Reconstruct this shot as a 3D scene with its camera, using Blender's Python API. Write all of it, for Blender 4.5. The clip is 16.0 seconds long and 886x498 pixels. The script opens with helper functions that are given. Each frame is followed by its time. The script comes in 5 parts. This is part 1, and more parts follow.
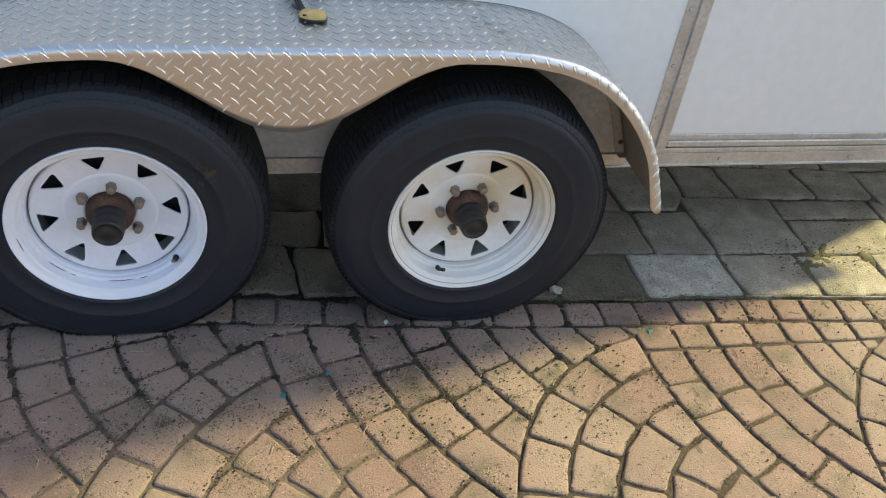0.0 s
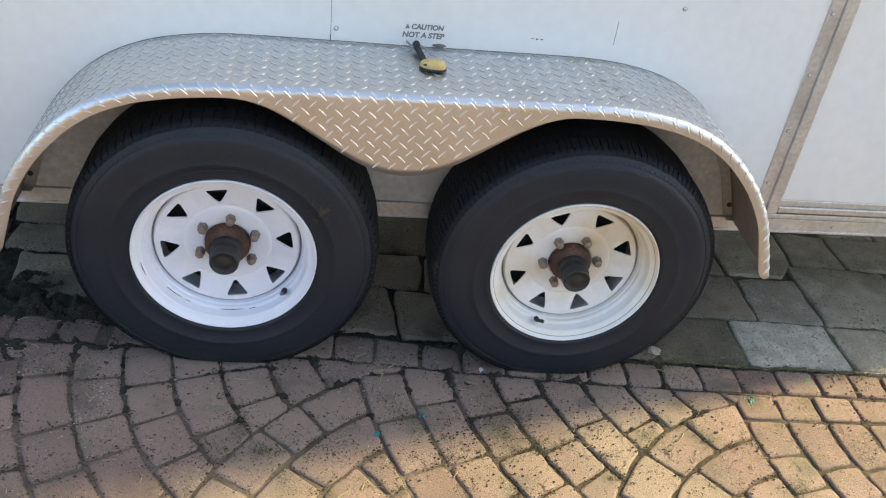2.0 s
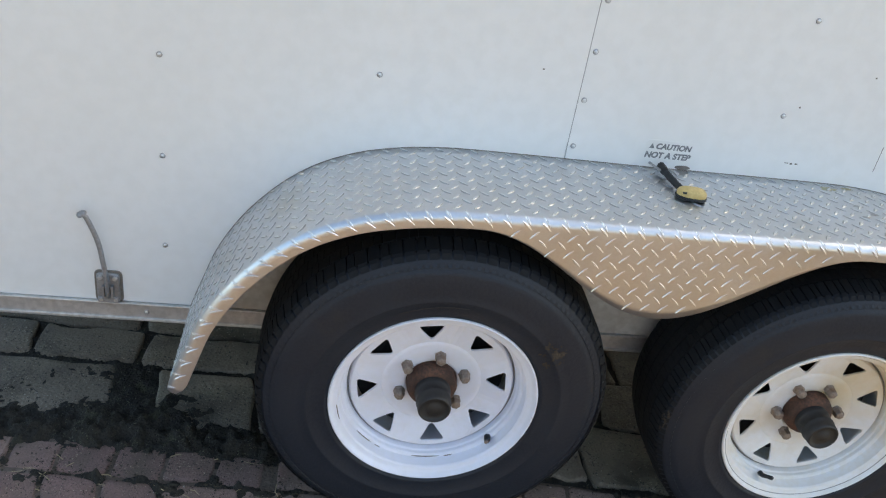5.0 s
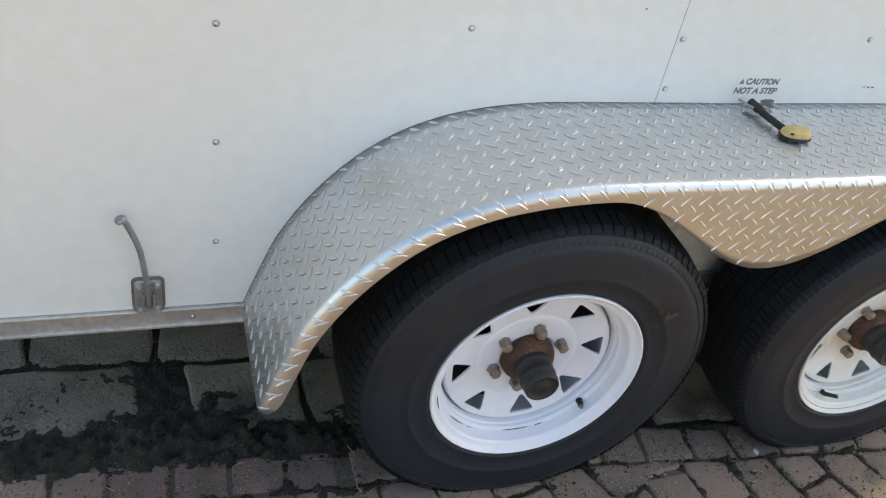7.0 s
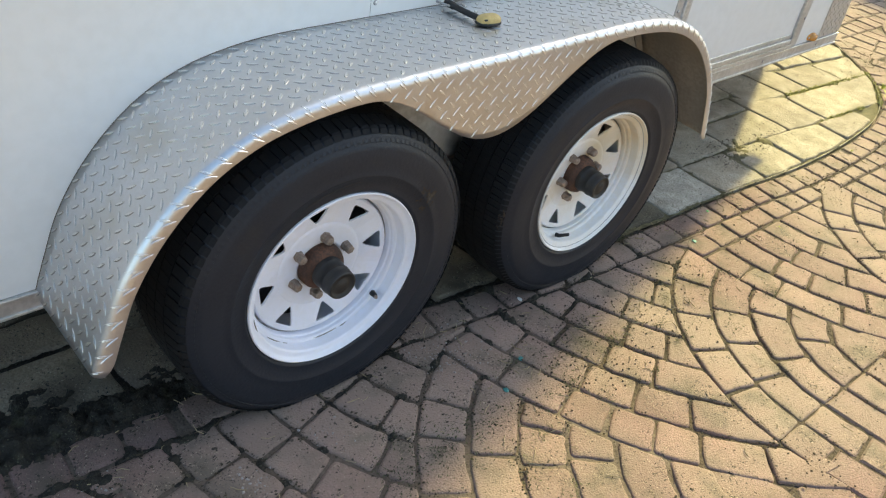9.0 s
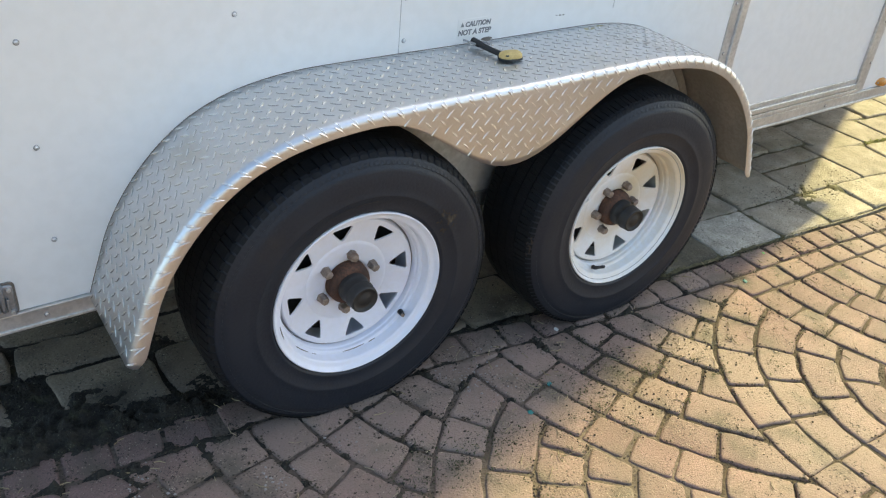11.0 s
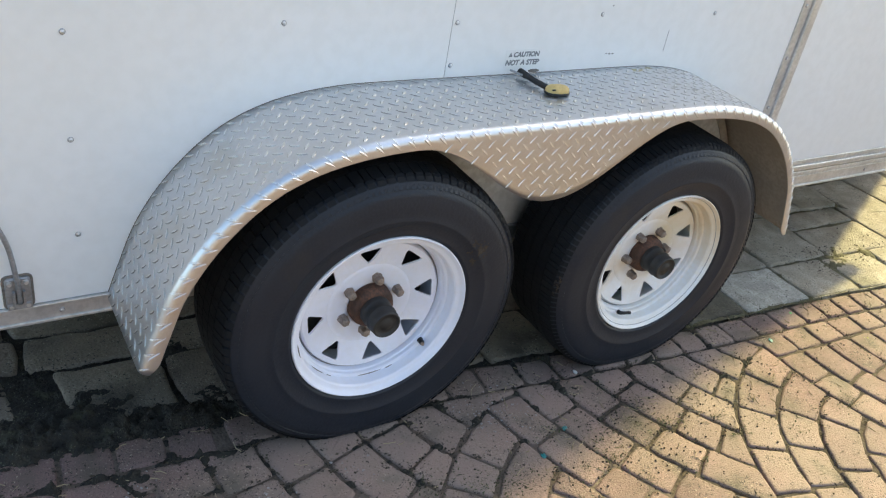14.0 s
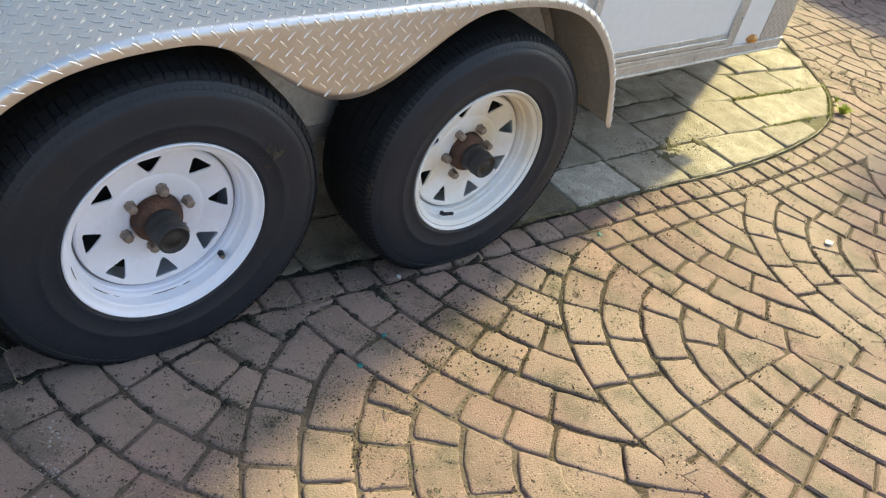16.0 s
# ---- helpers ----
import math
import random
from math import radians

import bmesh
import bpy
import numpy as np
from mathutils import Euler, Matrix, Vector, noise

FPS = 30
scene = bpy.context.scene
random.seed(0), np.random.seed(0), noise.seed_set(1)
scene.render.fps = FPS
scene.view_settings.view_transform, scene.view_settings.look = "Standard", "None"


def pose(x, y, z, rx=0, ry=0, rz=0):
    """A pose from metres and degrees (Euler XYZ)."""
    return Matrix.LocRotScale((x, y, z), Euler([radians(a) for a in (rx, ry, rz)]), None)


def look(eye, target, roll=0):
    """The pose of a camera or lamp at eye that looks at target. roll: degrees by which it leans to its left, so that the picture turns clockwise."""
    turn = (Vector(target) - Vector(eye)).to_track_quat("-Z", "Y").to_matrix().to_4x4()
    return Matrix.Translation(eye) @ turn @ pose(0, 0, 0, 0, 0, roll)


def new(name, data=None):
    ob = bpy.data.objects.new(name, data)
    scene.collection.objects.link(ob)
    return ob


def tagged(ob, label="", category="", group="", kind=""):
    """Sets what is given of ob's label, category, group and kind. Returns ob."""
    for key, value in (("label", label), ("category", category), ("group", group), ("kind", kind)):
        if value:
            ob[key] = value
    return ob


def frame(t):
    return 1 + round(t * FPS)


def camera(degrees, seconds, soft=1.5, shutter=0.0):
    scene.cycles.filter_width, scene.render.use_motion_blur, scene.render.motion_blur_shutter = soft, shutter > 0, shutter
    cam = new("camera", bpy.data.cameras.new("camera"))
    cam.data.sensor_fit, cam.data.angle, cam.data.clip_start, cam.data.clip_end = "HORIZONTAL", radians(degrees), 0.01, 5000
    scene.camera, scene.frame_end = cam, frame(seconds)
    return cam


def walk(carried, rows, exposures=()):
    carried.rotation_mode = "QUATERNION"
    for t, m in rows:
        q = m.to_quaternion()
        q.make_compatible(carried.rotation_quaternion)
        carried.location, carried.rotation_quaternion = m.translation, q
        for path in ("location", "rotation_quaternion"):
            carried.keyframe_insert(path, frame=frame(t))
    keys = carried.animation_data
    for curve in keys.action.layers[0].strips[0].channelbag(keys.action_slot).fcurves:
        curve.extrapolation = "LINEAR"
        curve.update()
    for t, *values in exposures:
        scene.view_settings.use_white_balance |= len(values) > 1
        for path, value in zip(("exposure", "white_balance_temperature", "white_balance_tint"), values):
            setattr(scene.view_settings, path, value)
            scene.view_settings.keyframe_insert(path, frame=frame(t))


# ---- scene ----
cam = camera(54.7, 16.0, 1.2)
PATH = [
    (0, (0.231, -1.868, 1.568), (0.743, -0.37, 0.346), 10.7),
    (0.5, (0.253, -1.897, 1.578), (0.62, -0.4, 0.304), 7.4),
    (1, (0.183, -1.881, 1.556), (0.499, -0.396, 0.255), 10.5),
    (1.5, (0.202, -1.886, 1.573), (0.487, -0.402, 0.263), 10.1),
    (2, (0.194, -1.894, 1.56), (0.501, -0.284, 0.413), 9.6),
    (2.5, (0.182, -1.88, 1.555), (0.475, -0.187, 0.531), 9.9),
    (3, (0.19, -1.878, 1.542), (0.189, -0.128, 0.572), 6.1),
    (3.5, (0.114, -1.819, 1.506), (0.122, -0.052, 0.569), 6.1),
    (4, (-0.023, -1.739, 1.497), (-0.005, 0.025, 0.554), 6.5),
    (4.2, (-0.073, -1.715, 1.489), (-0.036, 0.053, 0.553), 7.6),
    (6.3, (-0.592, -1.317, 1.462), (0.154, 0.106, 0.271), 14.7),
    (6.5, (-0.628, -1.314, 1.45), (0.129, 0.104, 0.261), 14.6),
    (7, (-0.698, -1.228, 1.447), (-0.032, 0.233, 0.255), 13.5),
    (7.5, (-0.778, -1.071, 1.471), (-0.08, 0.46, 0.39), 13.4),
    (8, (-0.823, -1.109, 1.463), (0.157, 0.146, 0.252), 13.0),
    (8.5, (-0.898, -1.232, 1.446), (0.305, -0.153, 0.269), 13.2),
    (8.7, (-0.907, -1.284, 1.454), (0.31, -0.205, 0.29), 12.3),
    (10.8, (-0.818, -1.602, 1.458), (0.203, -0.292, 0.345), 6.8),
    (11, (-0.824, -1.599, 1.464), (0.213, -0.26, 0.4), 7.3),
    (11.5, (-0.828, -1.59, 1.467), (0.177, -0.173, 0.476), 5.9),
    (12, (-0.823, -1.574, 1.466), (0.192, -0.166, 0.473), 6.6),
    (12.5, (-0.831, -1.551, 1.451), (0.195, -0.153, 0.454), 9.4),
    (13, (-0.834, -1.543, 1.441), (0.206, -0.157, 0.443), 10.0),
    (13.5, (-0.83, -1.537, 1.446), (0.199, -0.139, 0.453), 10.6),
    (14, (-0.832, -1.54, 1.439), (0.195, -0.157, 0.423), 12.0),
    (14.5, (-0.841, -1.531, 1.447), (0.181, -0.223, 0.331), 12.2),
    (15, (-0.832, -1.562, 1.425), (0.179, -0.28, 0.269), 12.7),
    (15.5, (-0.784, -1.617, 1.444), (0.291, -0.409, 0.266), 14.8),
    (16, (-0.626, -1.551, 1.43), (0.58, -0.454, 0.271), 16.0),
]
walk(cam, [(t, look(eye, target, roll)) for t, eye, target, roll in PATH], [(0.0, 1.32, 6910, 3), (0.5, 1.58, 6860, 3), (1.0, 1.68, 6960, 4), (1.6, 1.78, 7010, 4), (2.0, 1.64, 7010, 4), (2.6, 1.5, 6960, 3), (4.2, 1.53, 6960, 2), (6.3, 1.62, 7510, 3), (7.0, 1.62, 7610, 2), (7.6, 1.28, 7410, 1), (8.1, 1.33, 7360, 1), (8.7, 1.52, 7260, 1), (10.8, 1.6, 7010, 2), (12.5, 1.55, 7060, 2), (14.0, 1.6, 6960, 3), (15.0, 1.64, 6960, 4), (16.0, 1.5, 6810, 3)])

# ---- world and sun ----
SUN_EL, SUN_AZ = radians(38.0), radians(14.1)      # height, and bearing from +x towards +y
world = bpy.data.worlds.new("world")
scene.world = world
world.use_nodes = True
wn = world.node_tree.nodes
sky = wn.new("ShaderNodeTexSky")
sky.sky_type, sky.sun_disc = "NISHITA", False
sky.sun_elevation, sky.sun_rotation = SUN_EL, radians(90.0) - SUN_AZ
sky.dust_density, sky.ozone_density, sky.air_density = 1.8, 0.9, 0.9
world.node_tree.links.new(sky.outputs[0], wn["Background"].inputs[0])
wn["Background"].inputs[1].default_value = 0.15
sun = new("sun", bpy.data.lights.new("sun", "SUN"))
sun.data.energy, sun.data.angle, sun.data.color = 3.3, radians(3.2), (1.0, 0.885, 0.47)
sun.matrix_world = look((9 * math.cos(SUN_AZ), 9 * math.sin(SUN_AZ), 9 * math.tan(SUN_EL)), (0, 0, 0))


# ---- materials ----
def material(name, colour, rough=0.6, metal=0.0, dark=None, scale=8.0, amount=0.5, fine=120.0, bump=0.1, depth=0.002,
             each=0.0, island=0.0, speck=None, fleck=None, stain=None, stain_scale=3.0, stain_at=(0.55, 0.7), rough_var=0.1, patch=None, gloss=0.5):
    """A surface with grain at two scales, optional stains and variation from piece to piece."""
    m = bpy.data.materials.new(name)
    m.use_nodes = True
    n, l = m.node_tree.nodes, m.node_tree.links
    b = n["Principled BSDF"]
    b.inputs["Metallic"].default_value = metal
    b.inputs["Specular IOR Level"].default_value = gloss
    co = n.new("ShaderNodeTexCoord").outputs["Object"]
    if each or island:
        # pieces share one texture space; each is shifted by its own random number
        geo = n.new("ShaderNodeNewGeometry")
        co = geo.outputs["Position"]

    def tex(s, detail=4.0):
        t = n.new("ShaderNodeTexNoise")
        t.inputs["Scale"].default_value, t.inputs["Detail"].default_value = s, detail
        l.new(co, t.inputs["Vector"])
        return t.outputs["Fac"]

    def mix(fac, a, c, kind="MIX"):
        x = n.new("ShaderNodeMix")
        x.data_type, x.blend_type = "RGBA", kind
        for sock, v in ((x.inputs["Factor"], fac), (x.inputs["A"], a), (x.inputs["B"], c)):
            if isinstance(v, bpy.types.NodeSocket):
                l.new(v, sock)
            elif isinstance(v, (int, float)):
                sock.default_value = v
            else:
                sock.default_value = (*v, 1.0)
        return x.outputs["Result"]

    def ramp(v, lo, hi):
        r = n.new("ShaderNodeMapRange")
        r.inputs["From Min"].default_value, r.inputs["From Max"].default_value = lo, hi
        l.new(v, r.inputs["Value"])
        return r.outputs["Result"]

    dark = dark or tuple(c * 0.6 for c in colour)
    col = mix(ramp(tex(scale), 0.35, 0.65), colour, mix(amount, colour, dark))
    col = mix(ramp(tex(fine, 6.0), 0.40, 0.62), col, mix(amount * 0.85, col, dark))
    if each or island:
        rnd = n.new("ShaderNodeObjectInfo").outputs["Random"] if each else geo.outputs["Random Per Island"]
        hs = n.new("ShaderNodeHueSaturation")
        v = n.new("ShaderNodeMapRange")
        v.inputs["To Min"].default_value, v.inputs["To Max"].default_value = 1 - (each or island), 1 + (each or island) * 0.6
        l.new(rnd, v.inputs["Value"])
        l.new(v.outputs["Result"], hs.inputs["Value"])
        s2 = n.new("ShaderNodeMath")
        s2.operation = "MULTIPLY_ADD"
        s2.inputs[1].default_value, s2.inputs[2].default_value = 0.014, 0.493
        l.new(rnd, s2.inputs[0])
        l.new(s2.outputs[0], hs.inputs["Hue"])
        l.new(col, hs.inputs["Color"])
        col = hs.outputs["Color"]
    if patch:
        # broad drifts of another tone
        col = mix(ramp(tex(1.3, 3.0), 0.44, 0.62), col, mix(0.65, col, patch))
    if stain:
        col = mix(ramp(tex(stain_scale, 8.0), *stain_at), col, stain)
    layers = ([(95.0, 0.82, 0.42, speck), (210.0, 0.64, 0.52, speck)] if speck else []) + ([(260.0, 0.72, 0.45, fleck)] if fleck else [])
    for cell, share, big, tone in layers:
        # dark crumbs and pits of uneven size: some cells hold one, denser in some places than in others
        vo = n.new("ShaderNodeTexVoronoi")
        vo.inputs["Scale"].default_value = cell
        wob = n.new("ShaderNodeVectorMath")
        wob.operation = "MULTIPLY_ADD"
        wob.inputs[1].default_value = (2.6 / cell, 2.6 / cell, 2.6 / cell)
        nz = n.new("ShaderNodeTexNoise")
        nz.inputs["Scale"].default_value = cell * 1.3
        l.new(co, nz.inputs["Vector"])
        l.new(nz.outputs["Color"], wob.inputs[0])
        l.new(co, wob.inputs[2])
        l.new(wob.outputs[0], vo.inputs["Vector"])
        split = n.new("ShaderNodeSeparateColor")
        l.new(vo.outputs["Color"], split.inputs[0])
        thick = n.new("ShaderNodeMath")
        thick.operation = "MULTIPLY_ADD"
        thick.inputs[1].default_value, thick.inputs[2].default_value = 0.7, -0.35
        l.new(tex(9.0, 6.0), thick.inputs[0])
        odds = n.new("ShaderNodeMath")
        l.new(split.outputs[0], odds.inputs[0])
        l.new(thick.outputs[0], odds.inputs[1])
        size = n.new("ShaderNodeMapRange")
        size.inputs["From Min"].default_value, size.inputs["From Max"].default_value = share, 1.0
        size.inputs["To Min"].default_value, size.inputs["To Max"].default_value = 0.0, big
        l.new(odds.outputs[0], size.inputs["Value"])
        less = n.new("ShaderNodeMath")
        less.operation = "SUBTRACT"
        l.new(size.outputs["Result"], less.inputs[0])
        l.new(vo.outputs["Distance"], less.inputs[1])
        col = mix(ramp(less.outputs[0], 0.0, 0.10), col, tone)
    l.new(col, b.inputs["Base Color"])
    r = n.new("ShaderNodeMapRange")
    r.inputs["To Min"].default_value, r.inputs["To Max"].default_value = max(rough - rough_var, 0.02), min(rough + rough_var, 1)
    l.new(tex(scale * 2.3), r.inputs["Value"])
    l.new(r.outputs["Result"], b.inputs["Roughness"])
    if bump:
        bp = n.new("ShaderNodeBump")
        bp.inputs["Strength"].default_value, bp.inputs["Distance"].default_value = bump, depth
        l.new(tex(fine * 0.8, 5.0), bp.inputs["Height"])
        l.new(bp.outputs["Normal"], b.inputs["Normal"])
    return m


WHITE = material("white_gelcoat", (0.80, 0.79, 0.77), 0.32, dark=(0.70, 0.69, 0.66), scale=1.6, amount=0.35, fine=30, bump=0.02)
ALU = material("diamond_plate", (0.70, 0.70, 0.715), 0.40, 1.0, dark=(0.62, 0.61, 0.60), scale=9, amount=0.5, fine=160, bump=0.06, rough_var=0.12,
               stain=(0.58, 0.54, 0.47), stain_scale=5, stain_at=(0.60, 0.8))
ALU_BAR = material("tread_bar_metal", (0.83, 0.82, 0.81), 0.37, 1.0, dark=(0.72, 0.71, 0.69), scale=20, amount=0.4, fine=200, bump=0.03)
DARK_ALU = material("dark_aluminium", (0.50, 0.49, 0.47), 0.42, 0.9, dark=(0.32, 0.31, 0.29), scale=20, amount=0.5, fine=200, bump=0.05)
TRIM = material("trim_aluminium", (0.72, 0.705, 0.68), 0.42, 0.72, dark=(0.42, 0.41, 0.39), scale=6, amount=0.5, fine=90, bump=0.05)
RUBBER = material("tyre_rubber", (0.0118, 0.0155, 0.0235), 0.44, dark=(0.0188, 0.0228, 0.031), scale=9, amount=0.8, fine=170, bump=0.3,
                  stain=(0.030, 0.028, 0.026), stain_scale=7, stain_at=(0.66, 0.84), gloss=0.3)
TREADM = material("tread_rubber", (0.006, 0.0075, 0.010), 0.75, dark=(0.013, 0.013, 0.014), scale=12, amount=0.6, fine=140, bump=0.2, gloss=0.25)
RIMW = material("rim_paint", (0.78, 0.79, 0.88), 0.38, dark=(0.74, 0.74, 0.76), scale=5, amount=0.4, fine=80, bump=0.03,
                stain=(0.36, 0.36, 0.37), stain_scale=10, stain_at=(0.69, 0.74))
RIMRUST = material("rim_paint_stained", (0.80, 0.80, 0.81), 0.42, dark=(0.76, 0.73, 0.68), scale=5, amount=0.5, fine=80, bump=0.03,
                   stain=(0.60, 0.44, 0.20), stain_scale=3.6, stain_at=(0.47, 0.74))
RIMBARREL = material("rim_barrel_stained", (0.80, 0.80, 0.81), 0.45, dark=(0.76, 0.72, 0.64), scale=5, amount=0.6, fine=80, bump=0.03,
                     stain=(0.58, 0.42, 0.19), stain_scale=2.6, stain_at=(0.52, 0.72))
RUST = material("rusty_iron", (0.15, 0.070, 0.042), 0.8, 0.2, dark=(0.04, 0.025, 0.02), scale=25, amount=0.8, fine=200, bump=0.3)
NUT = material("weathered_steel", (0.36, 0.31, 0.27), 0.55, 0.45, dark=(0.17, 0.11, 0.075), scale=40, amount=0.7, fine=200, bump=0.2)
BLACK = material("black_plastic", (0.011, 0.011, 0.012), 0.55, dark=(0.025, 0.024, 0.023), scale=30, amount=0.5, fine=200, bump=0.08)
# unseen underside, kept pale to bounce light onto the stones beneath
VOID = material("pale_bounce_underside", (0.40, 0.34, 0.26), 0.9, scale=5, bump=0.1)
PAVER_LOOK = dict(dark=(0.140, 0.099, 0.077), scale=8, amount=0.85, fine=280, bump=0.9, depth=0.003, speck=(0.040, 0.031, 0.022), fleck=(0.36, 0.28, 0.21),
                  stain=(0.085, 0.075, 0.050), stain_scale=8, stain_at=(0.56, 0.80), patch=(0.262, 0.200, 0.160))
PAVER = material("paver_concrete", (0.275, 0.166, 0.148), 0.85, each=0.18, **PAVER_LOOK)
PAVER_FAR = material("paver_concrete_joined", (0.275, 0.166, 0.148), 0.85, island=0.18, **PAVER_LOOK)
STONE = material("weathered_sett", (0.445, 0.392, 0.312), 0.88, dark=(0.255, 0.216, 0.160), scale=13, amount=0.85, fine=190, bump=1.0, depth=0.006,
                 each=0.16, fleck=(0.50, 0.46, 0.38), speck=(0.075, 0.062, 0.045), stain=(0.175, 0.155, 0.108), stain_scale=5, stain_at=(0.50, 0.72))
# darker, browner stone for the border's left part
STONE_DARK = material("darker_sett", (0.255, 0.208, 0.155), 0.8, dark=(0.135, 0.108, 0.080), scale=6, amount=0.7, fine=170, bump=0.9, depth=0.005,
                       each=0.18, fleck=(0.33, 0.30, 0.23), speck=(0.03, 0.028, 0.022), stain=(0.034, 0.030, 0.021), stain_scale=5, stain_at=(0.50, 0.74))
SOIL = material("joint_soil", (0.100, 0.070, 0.047), 0.95, dark=(0.036, 0.026, 0.017), scale=14, amount=0.8, fine=120, bump=0.9, depth=0.006, patch=(0.036, 0.026, 0.017))
SAND = material("joint_sand", (0.180, 0.138, 0.108), 0.95, dark=(0.085, 0.063, 0.047), scale=10, amount=0.8, fine=120, bump=0.9, depth=0.006, patch=(0.085, 0.064, 0.048))
DRIVE = material("sandy_ground", (0.25, 0.185, 0.140), 0.95, dark=(0.17, 0.125, 0.095), scale=3, amount=0.7, fine=60, bump=0.5, depth=0.006)
STONE_PALE = material("grainy_pale_sett", (0.50, 0.47, 0.41), 0.88, dark=(0.26, 0.24, 0.20), scale=16, amount=0.8, fine=150, bump=1.0, depth=0.006,
                      each=0.05, fleck=(0.55, 0.52, 0.45), speck=(0.09, 0.08, 0.06), stain=(0.17, 0.155, 0.11), stain_scale=7, stain_at=(0.58, 0.78))
STONE_MOSSY = material("moss_dark_sett", (0.155, 0.136, 0.098), 0.9, dark=(0.070, 0.062, 0.043), scale=9, amount=0.9, fine=260, bump=1.0, depth=0.006,
                       each=0.05, fleck=(0.22, 0.21, 0.16), speck=(0.03, 0.028, 0.02))
PALE_STRIP = material("pale_strip_surface", (0.50, 0.45, 0.36), 0.8, dark=(0.20, 0.17, 0.12), scale=6, amount=0.9, fine=90, bump=0.4, stain=(0.13, 0.11, 0.07), stain_scale=9, stain_at=(0.48, 0.62))
MOSS = material("dark_moss", (0.038, 0.032, 0.021), 0.95, dark=(0.014, 0.012, 0.009), scale=22, amount=0.9, fine=200, bump=1.0, depth=0.008, fleck=(0.11, 0.11, 0.075),
                stain=(0.060, 0.056, 0.030), stain_scale=16, stain_at=(0.60, 0.75))
PLANT = material("weed_leaf", (0.42, 0.44, 0.08), 0.6, dark=(0.28, 0.32, 0.05), scale=40, amount=0.6, fine=200, bump=0.1)
CRUMB = material("dark_crumbs", (0.080, 0.059, 0.037), 0.95, dark=(0.025, 0.021, 0.014), scale=14, amount=0.8, fine=120, bump=0.3)
TUFT = material("green_moss_bits", (0.075, 0.085, 0.030), 0.9, dark=(0.030, 0.034, 0.016), scale=30, amount=0.8, fine=150, bump=0.3)
INSIDE = material("dull_inner_aluminium", (0.52, 0.47, 0.39), 0.6, 0.3, dark=(0.36, 0.31, 0.25), scale=7, amount=0.7, fine=90, bump=0.1)
SPLASHED = material("mud_splashed_white", (0.74, 0.70, 0.63), 0.6, dark=(0.48, 0.43, 0.36), scale=9, amount=0.7, fine=60, bump=0.05,
                    stain=(0.40, 0.32, 0.23), stain_scale=5, stain_at=(0.55, 0.82))
MUD = material("dried_mud", (0.070, 0.050, 0.033), 0.9, dark=(0.030, 0.024, 0.018), scale=60, amount=0.8, fine=260, bump=0.4)
GREEN = material("bright_moss", (0.33, 0.32, 0.09), 0.85, dark=(0.19, 0.19, 0.06), scale=30, amount=0.7, fine=150, bump=0.3)
LIME = material("lime_bloom", (0.34, 0.31, 0.29), 0.9, dark=(0.25, 0.22, 0.20), scale=60, amount=0.6, fine=200, bump=0.1)
LENS_O = material("orange_lens", (0.62, 0.27, 0.05), 0.25, dark=(0.45, 0.18, 0.03), scale=40, amount=0.5, fine=150, bump=0.05)
FILM = material("yellowed_dirt_film", (0.50, 0.46, 0.30), 0.6, 0.5, dark=(0.40, 0.35, 0.22), scale=60, amount=0.6, fine=200, bump=0.1)
STRAW = material("dry_straw", (0.42, 0.34, 0.20), 0.8, dark=(0.25, 0.19, 0.11), scale=30, amount=0.6, fine=200, bump=0.1)
BLUE = material("blue_plastic", (0.01, 0.17, 0.17), 0.4, dark=(0.01, 0.11, 0.12), scale=60, amount=0.5, fine=200, bump=0.1)
GREENP = material("green_plastic", (0.05, 0.42, 0.06), 0.4, dark=(0.03, 0.28, 0.04), scale=60, amount=0.5, fine=200, bump=0.1)
LITTER = material("pale_litter", (0.65, 0.63, 0.58), 0.7, dark=(0.45, 0.43, 0.40), scale=60, amount=0.5, fine=200, bump=0.1)
LENS_R = material("red_lens", (0.24, 0.014, 0.024), 0.25, dark=(0.15, 0.010, 0.016), scale=40, amount=0.5, fine=150, bump=0.05)
LENS_A = material("amber_lens", (0.68, 0.50, 0.20), 0.5, dark=(0.50, 0.33, 0.11), scale=60, amount=0.6, fine=200, bump=0.1)
BRIGHT = material("bright_rivet", (0.78, 0.78, 0.78), 0.35, 0.8, dark=(0.5, 0.5, 0.5), scale=60, amount=0.5, fine=300, bump=0.05)
ZINC = material("zinc_plate", (0.42, 0.42, 0.43), 0.5, 0.7, dark=(0.26, 0.25, 0.24), scale=30, amount=0.6, fine=200, bump=0.1)
INK = material("faded_print", (0.12, 0.12, 0.13), 0.6, dark=(0.3, 0.3, 0.3), scale=90, amount=0.5, fine=300, bump=0.0)
SEAMGREY = material("seam_grey", (0.34, 0.33, 0.31), 0.6, dark=(0.2, 0.19, 0.18), scale=30, amount=0.7, fine=150, bump=0.0)
MOSSY = material("mossy_joint", (0.150, 0.130, 0.068), 0.95, dark=(0.070, 0.064, 0.032), scale=12, amount=0.8, fine=140, bump=1.0, depth=0.006)
SEAL = material("dark_sealant", (0.10, 0.085, 0.07), 0.7, dark=(0.22, 0.19, 0.16), scale=30, amount=0.7, fine=150, bump=0.2)


